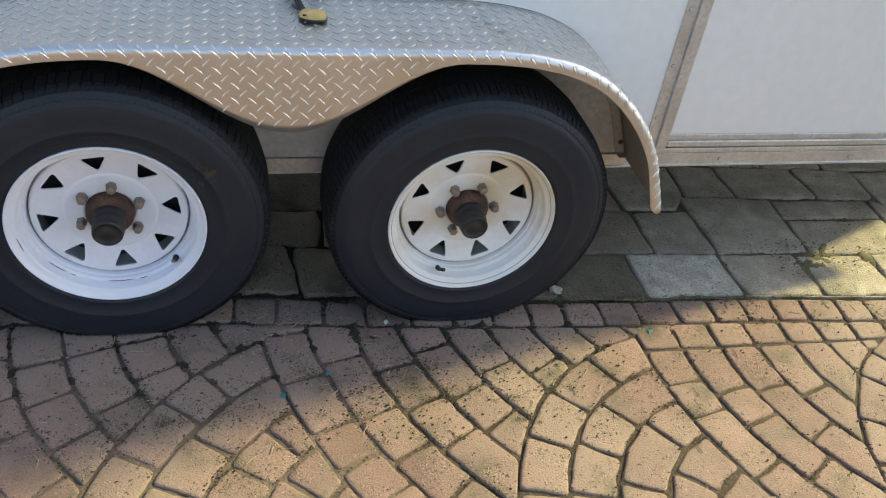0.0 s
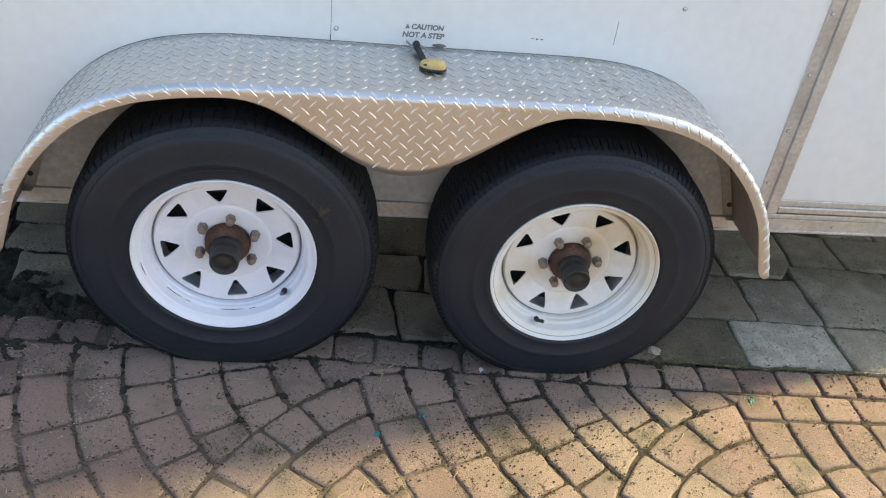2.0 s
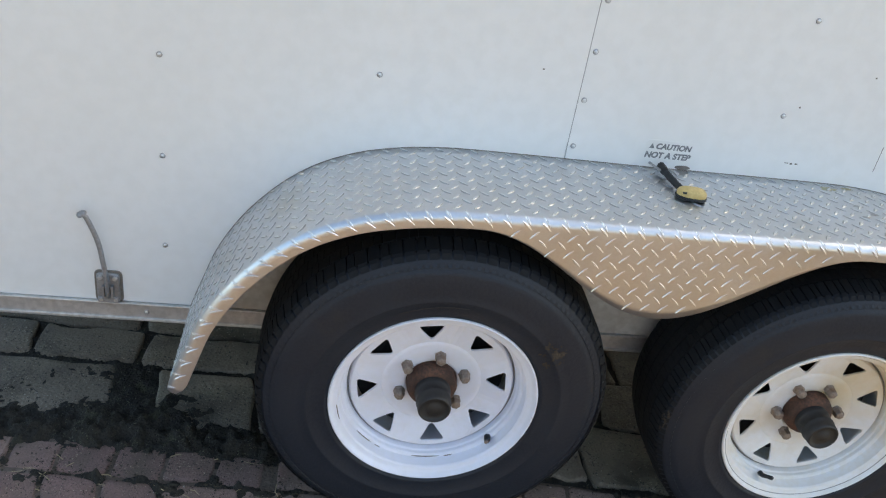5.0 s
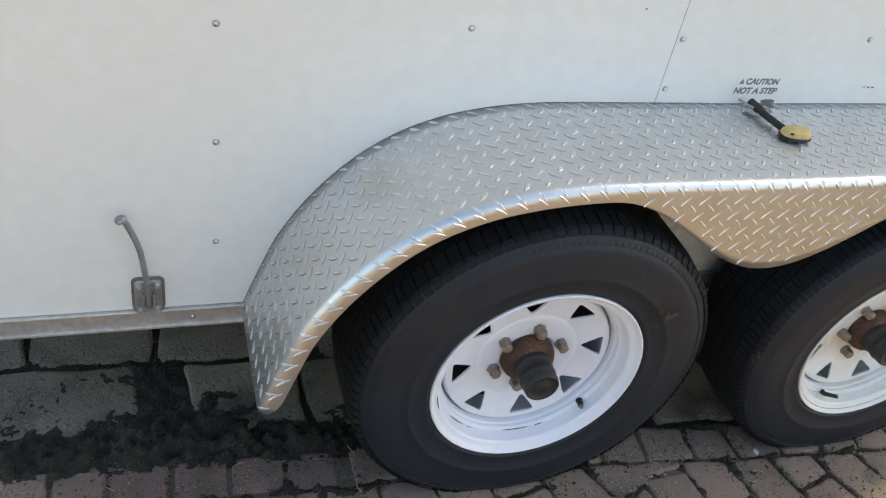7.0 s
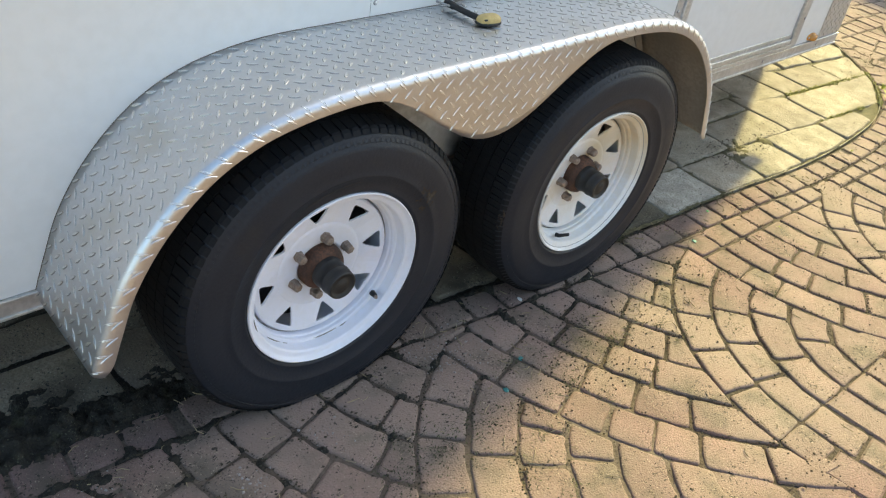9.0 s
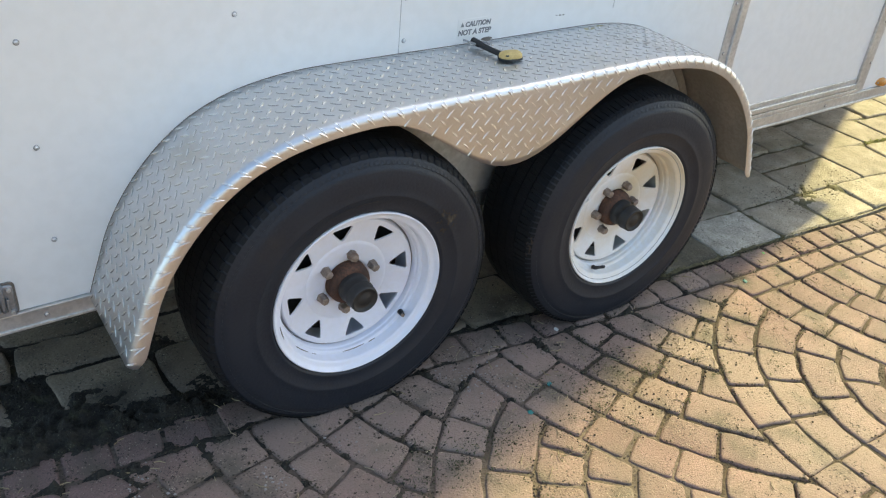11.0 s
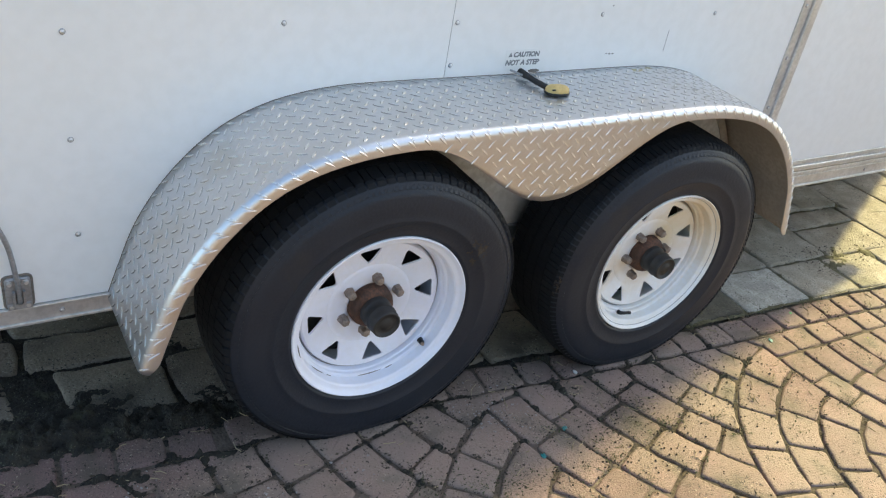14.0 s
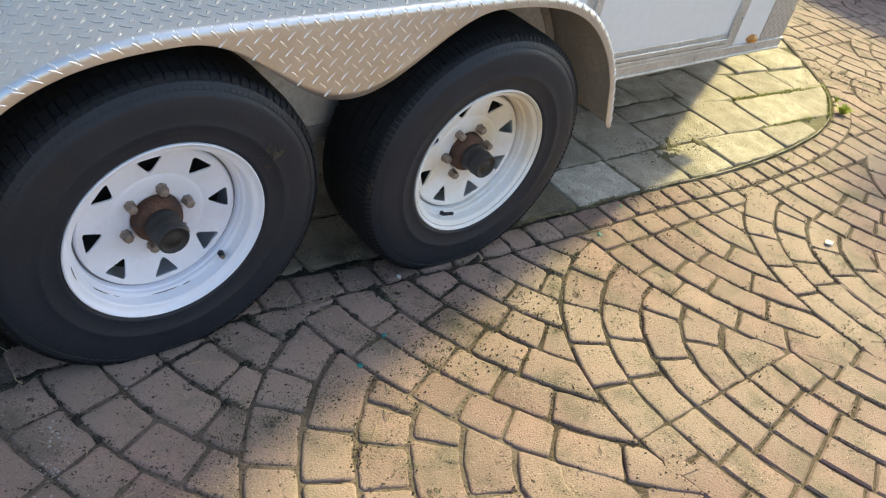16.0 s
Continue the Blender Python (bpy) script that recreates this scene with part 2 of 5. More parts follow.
# ---- building helpers ----
def part(name, bm, mat, parent=None, label="", smooth=False, kind=""):
    me = bpy.data.meshes.new(name)
    bm.normal_update()
    bm.to_mesh(me)
    bm.free()
    me.materials.append(mat)
    if smooth:
        me.polygons.foreach_set("use_smooth", [True] * len(me.polygons))
    ob = new(name, me)
    ob.parent = parent
    return tagged(ob, label, kind=kind)


def mesh(name, verts, faces, mat, parent=None, label="", smooth=False, kind=""):
    me = bpy.data.meshes.new(name)
    me.from_pydata([tuple(v) for v in verts], [], faces)
    me.materials.append(mat)
    if smooth:
        me.polygons.foreach_set("use_smooth", [True] * len(me.polygons))
    ob = new(name, me)
    ob.parent = parent
    return tagged(ob, label, kind=kind)


def sharp(ob, angle=35.0):
    """Smooth shading that breaks at edges steeper than the angle."""
    ob.data.polygons.foreach_set("use_smooth", [True] * len(ob.data.polygons))
    ob.data.set_sharp_from_angle(angle=radians(angle))
    return ob


def box(lo, hi, bevel=0.0, bm=None):
    out = bmesh.new()
    c = [(a + b) / 2 for a, b in zip(lo, hi)]
    s = [b - a for a, b in zip(lo, hi)]
    bmesh.ops.create_cube(out, size=1.0, matrix=Matrix.Translation(c) @ Matrix.Diagonal((*s, 1)))
    if bevel:
        bmesh.ops.bevel(out, geom=list(out.edges), offset=bevel, segments=2, affect="EDGES", profile=0.5)
    return out


def lathe(profile, segs=64, m=None):
    """A ring or solid turned about the y axis from (radius, y) pairs."""
    bm = bmesh.new()
    rings = []
    for r, y in profile:
        rings.append([bm.verts.new((r * math.cos(a), y, r * math.sin(a))) for a in (2 * math.pi * i / segs for i in range(segs))] if r > 1e-5 else [bm.verts.new((0, y, 0))])
    for a, b in zip(rings, rings[1:]):
        for i in range(segs):
            j = (i + 1) % segs
            vs = [a[i % len(a)], a[j % len(a)], b[j % len(b)], b[i % len(b)]]
            vs = list(dict.fromkeys(vs))
            if len(vs) > 2:
                bm.faces.new(vs)
    bmesh.ops.recalc_face_normals(bm, faces=list(bm.faces))
    if m is not None:
        bm.transform(m)
    return bm


def tube(points, radius, segs=10):
    """A round bar along the given points; radius may be a number or a list."""
    bm = bmesh.new()
    pts = [Vector(p) for p in points]
    rings = []
    for i, p in enumerate(pts):
        d = (pts[min(i + 1, len(pts) - 1)] - pts[max(i - 1, 0)]).normalized()
        u = d.cross(Vector((0.31, 0.9, 0.2))).normalized()
        v = d.cross(u)
        r = radius[i] if isinstance(radius, (list, tuple)) else radius
        rings.append([bm.verts.new(p + r * (math.cos(a) * u + math.sin(a) * v)) for a in (2 * math.pi * k / segs for k in range(segs))])
    for a, b in zip(rings, rings[1:]):
        for k in range(segs):
            bm.faces.new((a[k], a[(k + 1) % segs], b[(k + 1) % segs], b[k]))
    bm.faces.new(rings[0])
    bm.faces.new(rings[-1])
    bmesh.ops.recalc_face_normals(bm, faces=list(bm.faces))
    return bm


def spline(points, n):
    """n points, evenly spaced in length, on a Catmull-Rom curve through the given ones."""
    p = [np.array(q, float) for q in points]
    p = [2 * p[0] - p[1], *p, 2 * p[-1] - p[-2]]
    fine = []
    for a, b, c, d in zip(p, p[1:], p[2:], p[3:]):
        for t in np.linspace(0, 1, 24, endpoint=False):
            fine.append(0.5 * (2 * b + (c - a) * t + (2 * a - 5 * b + 4 * c - d) * t**2 + (3 * b - a - 3 * c + d) * t**3))
    fine.append(p[-2])
    fine = np.array(fine)
    s = np.r_[0, np.cumsum(np.linalg.norm(np.diff(fine, axis=0), axis=1))]
    at = np.linspace(0, s[-1], n)
    return np.stack([np.interp(at, s, fine[:, k]) for k in range(fine.shape[1])], 1)


# ---- the trailer ----
TILT_X = 1.6        # the body rises slightly towards its front
X_NOSE, NOSE_IN = 4.6, 0.12
X_REAR, X_FRONT, SEAM, Z_LOW, Z_HIGH, WIDE = -1.12, 2.67, 0.235, 0.345, 2.42, 1.95
trailer = new("cargo_trailer")
trailer.empty_display_size = 0.1
trailer.matrix_world = pose(0, 0, 0, 0, -TILT_X, 0)
tagged(trailer, "white enclosed cargo trailer with twin wheels parked on pavers", "trailer")


def body():
    # side skin: two panels with a butt seam
    part("side_panel", box((X_REAR, 0, Z_LOW), (SEAM - 0.0008, 0.02, Z_HIGH)), WHITE, trailer, "white smooth side panel")
    part("side_panel", box((SEAM + 0.0008, 0, Z_LOW), (1.43, 0.02, Z_HIGH)), WHITE, trailer, "white smooth side panel")
    part("side_panel", box((2.30, 0, Z_LOW), (X_FRONT, 0.02, Z_HIGH)), WHITE, trailer, "white smooth side panel")
    part("side_panel", box((1.43, 0, 1.98), (2.30, 0.02, Z_HIGH)), WHITE, trailer, "white smooth side panel")
    part("seam_strip", box((SEAM - 0.0016, 0.0006, 0.79), (SEAM + 0.0016, 0.003, Z_HIGH)), SEAMGREY, trailer)
    part("far_side", box((X_REAR, WIDE - 0.02, Z_LOW), (X_FRONT, WIDE, Z_HIGH)), WHITE, trailer)
    part("front_wall", box((X_FRONT - 0.021, 0.021, Z_LOW), (X_FRONT - 0.001, WIDE - 0.021, Z_HIGH)), WHITE, trailer)
    # unseen nose, added and sized so that its shadow falls on the stones
    for sgn, ya in ((1, NOSE_IN), (-1, WIDE - NOSE_IN)):
        nose = bmesh.new()
        a, b = (X_FRONT, ya), (X_NOSE, WIDE / 2)
        low = [nose.verts.new((x, y, Z_LOW)) for x, y in (a, b, (b[0] - 0.03, b[1]), (a[0], a[1] + sgn * 0.02))]
        high = [nose.verts.new((v.co.x, v.co.y, Z_HIGH)) for v in low]
        nose.faces.new(low)
        nose.faces.new(high)
        for k in range(4):
            nose.faces.new((low[k], low[(k + 1) % 4], high[(k + 1) % 4], high[k]))
        bmesh.ops.recalc_face_normals(nose, faces=list(nose.faces))
        part("nose_panel", nose, WHITE, trailer, "unseen white nose panel added to shade the stones")
    for name, z0, z1, mat in (("nose_roof", Z_HIGH, Z_HIGH + 0.03, WHITE), ("nose_floor", Z_LOW, Z_LOW + 0.05, VOID)):
        cap = bmesh.new()
        low = [cap.verts.new((x, y, z0)) for x, y in ((X_FRONT + 0.002, NOSE_IN + 0.022), (X_NOSE - 0.03, WIDE / 2), (X_FRONT + 0.002, WIDE - NOSE_IN - 0.022))]
        high = [cap.verts.new((v.co.x, v.co.y, z1)) for v in low]
        cap.faces.new(low)
        cap.faces.new(high)
        for k in range(3):
            cap.faces.new((low[k], low[(k + 1) % 3], high[(k + 1) % 3], high[k]))
        bmesh.ops.recalc_face_normals(cap, faces=list(cap.faces))
        part(name, cap, mat, trailer)
    part("rear_wall", box((X_REAR, 0.02, Z_LOW), (X_REAR + 0.02, WIDE - 0.02, Z_HIGH)), WHITE, trailer)
    part("roof", box((X_REAR - 0.01, -0.01, Z_HIGH), (X_FRONT - 0.015, WIDE + 0.01, Z_HIGH + 0.03), 0.008), WHITE, trailer)
    part("underfloor", box((X_REAR + 0.02, 0.06, Z_LOW + 0.0), (X_FRONT - 0.02, WIDE - 0.06, Z_LOW + 0.06)), VOID, trailer)
    # bottom rail: a channel with a lip above and a toe below
    for a, b in ((X_REAR, 1.40), (1.402, X_FRONT)):
        rail = part("bottom_rail", box((a, -0.006, 0.304), (b, 0.055, 0.344), 0.003), TRIM, trailer, "grey aluminium bottom rail")
        part("rail_lip", box((a, -0.009, 0.338), (b, -0.002, 0.3445), 0.0015), TRIM, rail)
        part("rail_toe", box((a, -0.010, 0.300), (b, -0.002, 0.307), 0.0015), TRIM, rail)


def rivet_mesh():
    bm = lathe([(0.0, -0.0034), (0.0018, -0.0034), (0.0022, -0.0022), (0.0040, -0.0026), (0.0054, -0.0014), (0.0058, 0.0005)], 14)
    me = bpy.data.meshes.new("rivet")
    bm.to_mesh(me)
    bm.free()
    me.materials.append(ZINC)
    me.materials.append(BRIGHT)
    for f in me.polygons:
        f.material_index = 1 if math.hypot(f.center.x, f.center.z) < 0.0036 else 0
    me.polygons.foreach_set("use_smooth", [True] * len(me.polygons))
    return me


def rivets():
    me = rivet_mesh()
    spots = [(x, 0, 0.70 - 0.206 + 0.2055 * i + dz) for x, dz in ((-0.558, 0.0),) for i in range(7)]
    spots += [(-0.155, 0, 0.911 + 0.2 * i) for i in range(5)]
    spots += [(0.247, 0, 0.805 + 0.0985 * i) for i in range(12)]
    spots += [(0.662, 0, 0.915 + 0.195 * i) for i in range(6)]
    spots += [(1.055, 0, 0.912 + 0.195 * i) for i in range(6)]
    spots += [(-0.968, 0, 0.387 + 0.1 * i) for i in range(15)]
    spots += [(x, -0.0062, 0.323) for x in (-1.0, -0.6, 1.66, 2.1, 2.5)]
    for x, y, z in spots:
        o = new("rivet", me)
        o.location, o.parent = (x, y, z), trailer


body()
rivets()


def diamond(verts, faces, o, u, v, n, length=0.0265, width=0.0086, high=0.0018):
    """Adds one raised lens-shaped bar at o, with steep flanks and a flat crown; u runs along it, v across, n away from the plate."""
    k = len(verts)
    base = [(-1.0, 0), (-0.55, -0.72), (0, -1), (0.55, -0.72), (1.0, 0), (0.55, 0.72), (0, 1), (-0.55, 0.72)]
    verts += [o + u * (a * length / 2) + v * (b * width / 2) - n * 0.0004 for a, b in base]
    verts += [o + u * (a * length * 0.39) + v * (b * width * 0.25) + n * high * (1 - 0.25 * abs(a)) for a, b in base]
    faces += [(k + i, k + (i + 1) % 8, k + 8 + (i + 1) % 8, k + 8 + i) for i in range(8)] + [tuple(range(k + 8, k + 16))]


def dark_flanks(ob):
    """The flanks of the raised bars take a darker metal, while their crowns stay bright."""
    ob.data.materials.append(DARK_ALU)
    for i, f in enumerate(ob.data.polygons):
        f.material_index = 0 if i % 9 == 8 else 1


# fender: half-outline from its middle outwards, (run, height)
HALF = [(0.0, 0.774), (0.20, 0.775), (0.38, 0.775), (0.455, 0.772), (0.53, 0.763), (0.61, 0.744), (0.69, 0.708), (0.76, 0.655),
        (0.825, 0.582), (0.875, 0.500), (0.908, 0.415), (0.928, 0.358), (0.936, 0.332)]
FX, FY, FR = 0.425, -0.266, 0.016
LEAN_IN = 0.05     # the skirt leans in towards its lower edge


def fender():
    half = spline(HALF, 90)
    line = np.concatenate([half[::-1] * (-1, 1), half[1:]]) + (FX, 0)
    tang = np.gradient(line, axis=0)
    tang /= np.linalg.norm(tang, axis=1)[:, None]
    norm = np.stack([-tang[:, 1], tang[:, 0]], 1)
    run = np.r_[0, np.cumsum(np.linalg.norm(np.diff(line, axis=0), axis=1))]
    total = run[-1]

    def skirt(i):
        x = line[i, 0]
        u = abs(x - 0.405) / 0.375
        d = 0.030 + (0.169 * math.cos(math.pi / 2 * u) ** 2 if u < 1 else 0)
        end = min(run[i], total - run[i])
        if end < 0.16:
            d += 0.004 * (1 - end / 0.16)
        if end < 0.035:
            d *= math.sqrt(max(1 - (1 - end / 0.035) ** 2, 0.02)) * 0.6 + 0.4
        return d

    def at(s, y=None, down=None):
        """Point and outward normal: on the top by y, or on the skirt by its drop."""
        i = min(max(int(np.searchsorted(run, s)) - 1, 0), len(run) - 2)
        f = (s - run[i]) / (run[i + 1] - run[i])
        p, n = line[i] * (1 - f) + line[i + 1] * f, norm[i] * (1 - f) + norm[i + 1] * f
        n /= np.linalg.norm(n)
        if down is None:
            return Vector((p[0], y, p[1])), Vector((n[0], 0, n[1]))
        q = p - n * down
        return Vector((q[0], FY + LEAN_IN * (down - FR), q[1])), Vector((0, -1, -LEAN_IN))

    verts, faces = [], []
    cols = 24
    for i in range(len(line)):
        n, d = norm[i], skirt(i)
        sec = [(0.002 + (FY + FR) * t, 0.0) for t in np.linspace(0, 1, 9)]
        sec += [(FY + FR - FR * math.sin(a), FR * (1 - math.cos(a))) for a in np.linspace(0.25, math.pi / 2, 6)]
        sec += [(FY + LEAN_IN * (max(d, FR + 0.004) - FR) * t, FR + (max(d, FR + 0.004) - FR) * t) for t in np.linspace(0, 1, 10)[1:]]
        for y, drop in sec:
            verts.append((line[i, 0] - n[0] * drop, y, line[i, 1] - n[1] * drop))
    for i in range(len(line) - 1):
        for k in range(cols - 1):
            a = i * cols + k
            faces.append((a, a + 1, a + cols + 1, a + cols))
    shell = mesh("fender", verts, faces, ALU, trailer, "bright diamond-plate aluminium fender over both wheels", smooth=True)
    thick = shell.modifiers.new("thick", "SOLIDIFY")
    shell.data.materials.append(INSIDE)
    thick.material_offset, thick.material_offset_rim = 1, 0
    thick.thickness, thick.offset = 0.003, 1.0 if shell.data.polygons[(cols - 1) * (len(line) // 2)].normal.z < 0 else -1.0
    # raised bars on the top and on the skirt, turned alternately
    bv, bf, kv, kf = [], [], [], []
    pitch = 0.0176
    for a in range(int(total / pitch)):
        for b in range(16):
            if (a + b) % 2:
                continue
            s, y = (a + 0.5) * pitch, -0.010 - b * pitch
            if y < FY + FR - 0.002:
                continue
            o, n = at(s, y)
            t = Vector((n.z, 0, -n.x))
            w = Vector((0, 1, 0))
            turn = radians(48 if b % 2 else -42)
            diamond(bv, bf, o, t * math.cos(turn) + w * math.sin(turn), w * math.cos(turn) - t * math.sin(turn), n)
    for a in range(int(total / pitch)):
        s = (a + 0.5) * pitch
        i = min(int(np.searchsorted(run, s)), len(run) - 1)
        for b in range(12):
            drop = FR - 0.003 + 0.0015 + b * pitch
            ends = [skirt(min(max(int(np.searchsorted(run, s + e)), 0), len(run) - 1)) for e in (-0.012, 0.0, 0.012)]
            if (a + b) % 2 == 0 and drop + 0.0105 < min(ends):
                o, n = at(s, None, drop)
                t = Vector((1, 0, 0)) if abs(line[i, 0] - FX) < 0.4 else Vector((tang[i][0], 0, tang[i][1]))
                w = Vector((t.z, 0, -t.x)) * -1
                turn = radians(48 if b % 2 else -42)
                diamond(kv, kf, o, t * math.cos(turn) + w * math.sin(turn), w * math.cos(turn) - t * math.sin(turn), n, 0.0275, 0.0050, 0.0011)
        if a % 2:
            continue
        # bars that wrap over the bend
        o, n = at(s, FY + FR)
        k = (n + Vector((0, -1, 0))).normalized()
        o = o - n * FR + k * FR
        t = Vector((n.z, 0, -n.x))
        u = (t * 0.62 + t.cross(k)).normalized()
        first = len(kv)
        diamond(kv, kf, o, u, k.cross(u), k, 0.030, 0.0060, 0.0011)
        # wrap the straight bar round the bend
        q = k.cross(t)
        for i in range(first, len(kv)):
            w = kv[i] - o
            along, across, rise = w.dot(t), w.dot(q), w.dot(k) + FR
            a = min(max(across / FR, -math.pi / 4), math.pi / 4)
            kv[i] = o - k * FR + t * along + (k * math.cos(a) + q * math.sin(a)) * rise + (q * math.cos(a) - k * math.sin(a)) * (across - a * FR)
    dark_flanks(mesh("tread_pattern", bv, bf, ALU_BAR, shell, "raised tread bars", kind="stuff"))
    mesh("tread_pattern", kv, kf, ALU_BAR, shell, "raised tread bars on the skirt", kind="stuff")
    # dark bead of sealant along the wall
    sv, sf = [], []
    for i in range(len(line)):
        p, n = line[i], norm[i]
        sv += [(p[0] + n[0] * e, y, p[1] + n[1] * e) for e, y in ((-0.0004, -0.0018), (0.0010, -0.0014), (0.0015, 0.001))]
    for i in range(len(line) - 1):
        for k in range(2):
            a = i * 3 + k
            sf.append((a, a + 1, a + 4, a + 3))
    mesh("sealant_bead", sv, sf, SEAL, shell, smooth=True)

    def strip(name, mat, label, deep, y0, y1, parent):
        """A flat piece against the wall under the arch, from the outline inwards by deep, or down to the rail."""
        v, f = [], []
        for p, n in zip(line, norm):
            a = p - n * 0.0045
            b = np.array([a[0], Z_LOW + 0.002]) if deep is None else p - n * deep
            v += [(q[0], y, max(q[1], Z_LOW + 0.002)) for q in (a, b) for y in (y0, y1)]
        for i in range(len(line) - 1):
            a, b = 4 * i, 4 * i + 4
            f += [(a, a + 2, b + 2, b), (a + 1, b + 1, b + 3, a + 3), (a, b, b + 1, a + 1), (a + 2, a + 3, b + 3, b + 2)]
        return mesh(name, v, f, mat, parent, label)

    strip("splash_panel", SPLASHED, "mud-splashed white panel behind the wheels", None, -0.0022, -0.0002, trailer)
    lip = strip("inner_flange", INSIDE, "dull aluminium mounting flange along the wall", 0.030, -0.0075, -0.0045, shell)
    for sgn in (-1, 1):
        part("bolt", lathe([(0.0, -0.0125), (0.005, -0.0125), (0.007, -0.0110), (0.007, -0.007)], 6, Matrix.Translation((FX + sgn * 0.905, 0, 0.385))), RUST, lip)
        part("foot_tab", box((FX + sgn * 0.915 - 0.012, -0.030, 0.3445), (FX + sgn * 0.915 + 0.012, -0.0085, 0.3475), 0.001), TRIM, lip)


fender()


def wheel(x, z, turn, lugs, stained, valve_angle):
    """A wheel with its axle end at x, z; the outer face looks towards -y."""
    w = new("wheel")
    w.empty_display_size, w.parent = 0.05, trailer
    m = trailer.matrix_world.inverted() @ pose(x, 0, z)
    w.matrix_local = m
    tagged(w, "trailer wheel with black tyre and white eight-hole steel rim" + (" with yellowish rust stains" if stained else ""))
    paint = RIMRUST if stained else RIMW
    # tyre carcass: (radius, y)
    prof = [(0.192, -0.060), (0.200, -0.048), (0.230, -0.036), (0.270, -0.034), (0.315, -0.040), (0.342, -0.050), (0.351, -0.068), (0.3535, -0.11), (0.3535, -0.19),
            (0.3525, -0.234), (0.3485, -0.2455), (0.3395, -0.2530), (0.328, -0.2575), (0.323, -0.2585), (0.3205, -0.2608), (0.310, -0.2634), (0.292, -0.2650), (0.276, -0.2660), (0.262, -0.2655), (0.258, -0.2672),
            (0.254, -0.2668), (0.251, -0.2648), (0.238, -0.2628), (0.226, -0.2590), (0.222, -0.2600), (0.218, -0.2590), (0.2145, -0.2545), (0.205, -0.250), (0.195, -0.235)]
    bm = lathe(prof, 128)
    low = -z + 0.001
    for v in bm.verts:
        if v.co.z < low:
            v.co.y += -0.25 * (low - v.co.z) if v.co.y < -0.15 else 0.25 * (low - v.co.z)
            v.co.z = low
    part("tyre", bm, RUBBER, w, "black worn rubber tyre", smooth=True)
    # tread blocks in five rows with narrow grooves
    tv, tf = [], []
    rows = [(-0.054, -0.096), (-0.0985, -0.1295), (-0.132, -0.1655), (-0.168, -0.2005), (-0.203, -0.240)]
    count = 140 if stained else 100
    for ri, (ya, yb) in enumerate(rows):
        for i in range(count):
            gap = (0.15 if stained else 0.13) if ri in (0, 4) else 0.07
            wide = [0.0, 0.16, -0.10][i % 3], [0.16, -0.10, 0.0][i % 3]
            a0 = 2 * math.pi * (i + gap / 2 + (ri % 2) * 0.5 + wide[0]) / count
            a1 = 2 * math.pi * (i + 1 - gap / 2 + (ri % 2) * 0.5 + wide[1]) / count
            k = len(tv)
            for rad in (0.350, 0.360):
                for a in (a0, a1):
                    for y in (ya, yb):
                        edge = (y in (-0.240, -0.054)) * 0.0055
                        r = rad - edge
                        px, pz = r * math.cos(a), r * math.sin(a)
                        tv.append((px, y, max(pz, low)))
            tf += [tuple(k + q for q in f) for f in ((4, 5, 7, 6), (0, 1, 5, 4), (2, 6, 7, 3), (0, 4, 6, 2), (1, 3, 7, 5))]
    # shoulder ribs that run down the sidewall edge
    for i in range(count):
        a0, a1 = (2 * math.pi * (i + e) / count for e in ((0.14, 0.86) if stained else (0.10, 0.90)))
        k = len(tv)
        for r, y in ((0.3550, -0.2405), (0.3510, -0.2475), (0.3425, -0.2545)):
            for a in (a0, a1):
                tv.append((r * math.cos(a), y, max(r * math.sin(a), low)))
        tf += [(k, k + 1, k + 3, k + 2), (k + 2, k + 3, k + 5, k + 4)]
    mesh("tread", tv, tf, TREADM, w, "block tread", kind="stuff")
    kn_v, kn_f = [], []
    for i in range(150):
        a0, a1 = 2 * math.pi * i / 150, 2 * math.pi * (i + 0.55) / 150
        k = len(kn_v)
        for r, y in ((0.3345, -0.2530), (0.3330, -0.2556), (0.3270, -0.2590), (0.3255, -0.2575)):
            for a in (a0, a1):
                kn_v.append((r * math.cos(a), y, max(r * math.sin(a), low)))
        kn_f += [(k + q, k + q + 1, k + q + 3, k + q + 2) for q in (0, 2, 4)]
    mesh("shoulder_knurling", kn_v, kn_f, RUBBER, w, kind="stuff")
    # rim barrel: lip, step and well
    barrel = [(0.190, -0.070), (0.190, -0.09), (0.176, -0.10), (0.174, -0.15), (0.1745, -0.194), (0.1770, -0.2060), (0.1795, -0.2090), (0.1800, -0.2160), (0.1825, -0.2190), (0.1868, -0.2205), (0.1888, -0.226), (0.1897, -0.243),
              (0.193, -0.2465), (0.2000, -0.2485), (0.2035, -0.2510), (0.2065, -0.2565), (0.2095, -0.2590), (0.2120, -0.2575), (0.2125, -0.2530), (0.2100, -0.2480), (0.200, -0.235)]
    sharp(part("rim", lathe(barrel, 96), RIMBARREL if stained else paint, w, "yellow-stained white steel rim" if stained else "white painted steel rim"), 28)

    # dark rings where the rim's pieces meet: crease shade drawn in, plus a lip line
    for r, y in ((0.1738, -0.1935), (0.2028, -0.2506)) if stained else ((0.1738, -0.1935),):
        part("dirt_line", lathe([(r - 0.0008, y + 0.0004), (r - 0.0003, y - 0.0006), (r + 0.0005, y - 0.0007), (r + 0.0009, y + 0.0002)], 96), SEAMGREY, w, smooth=True)

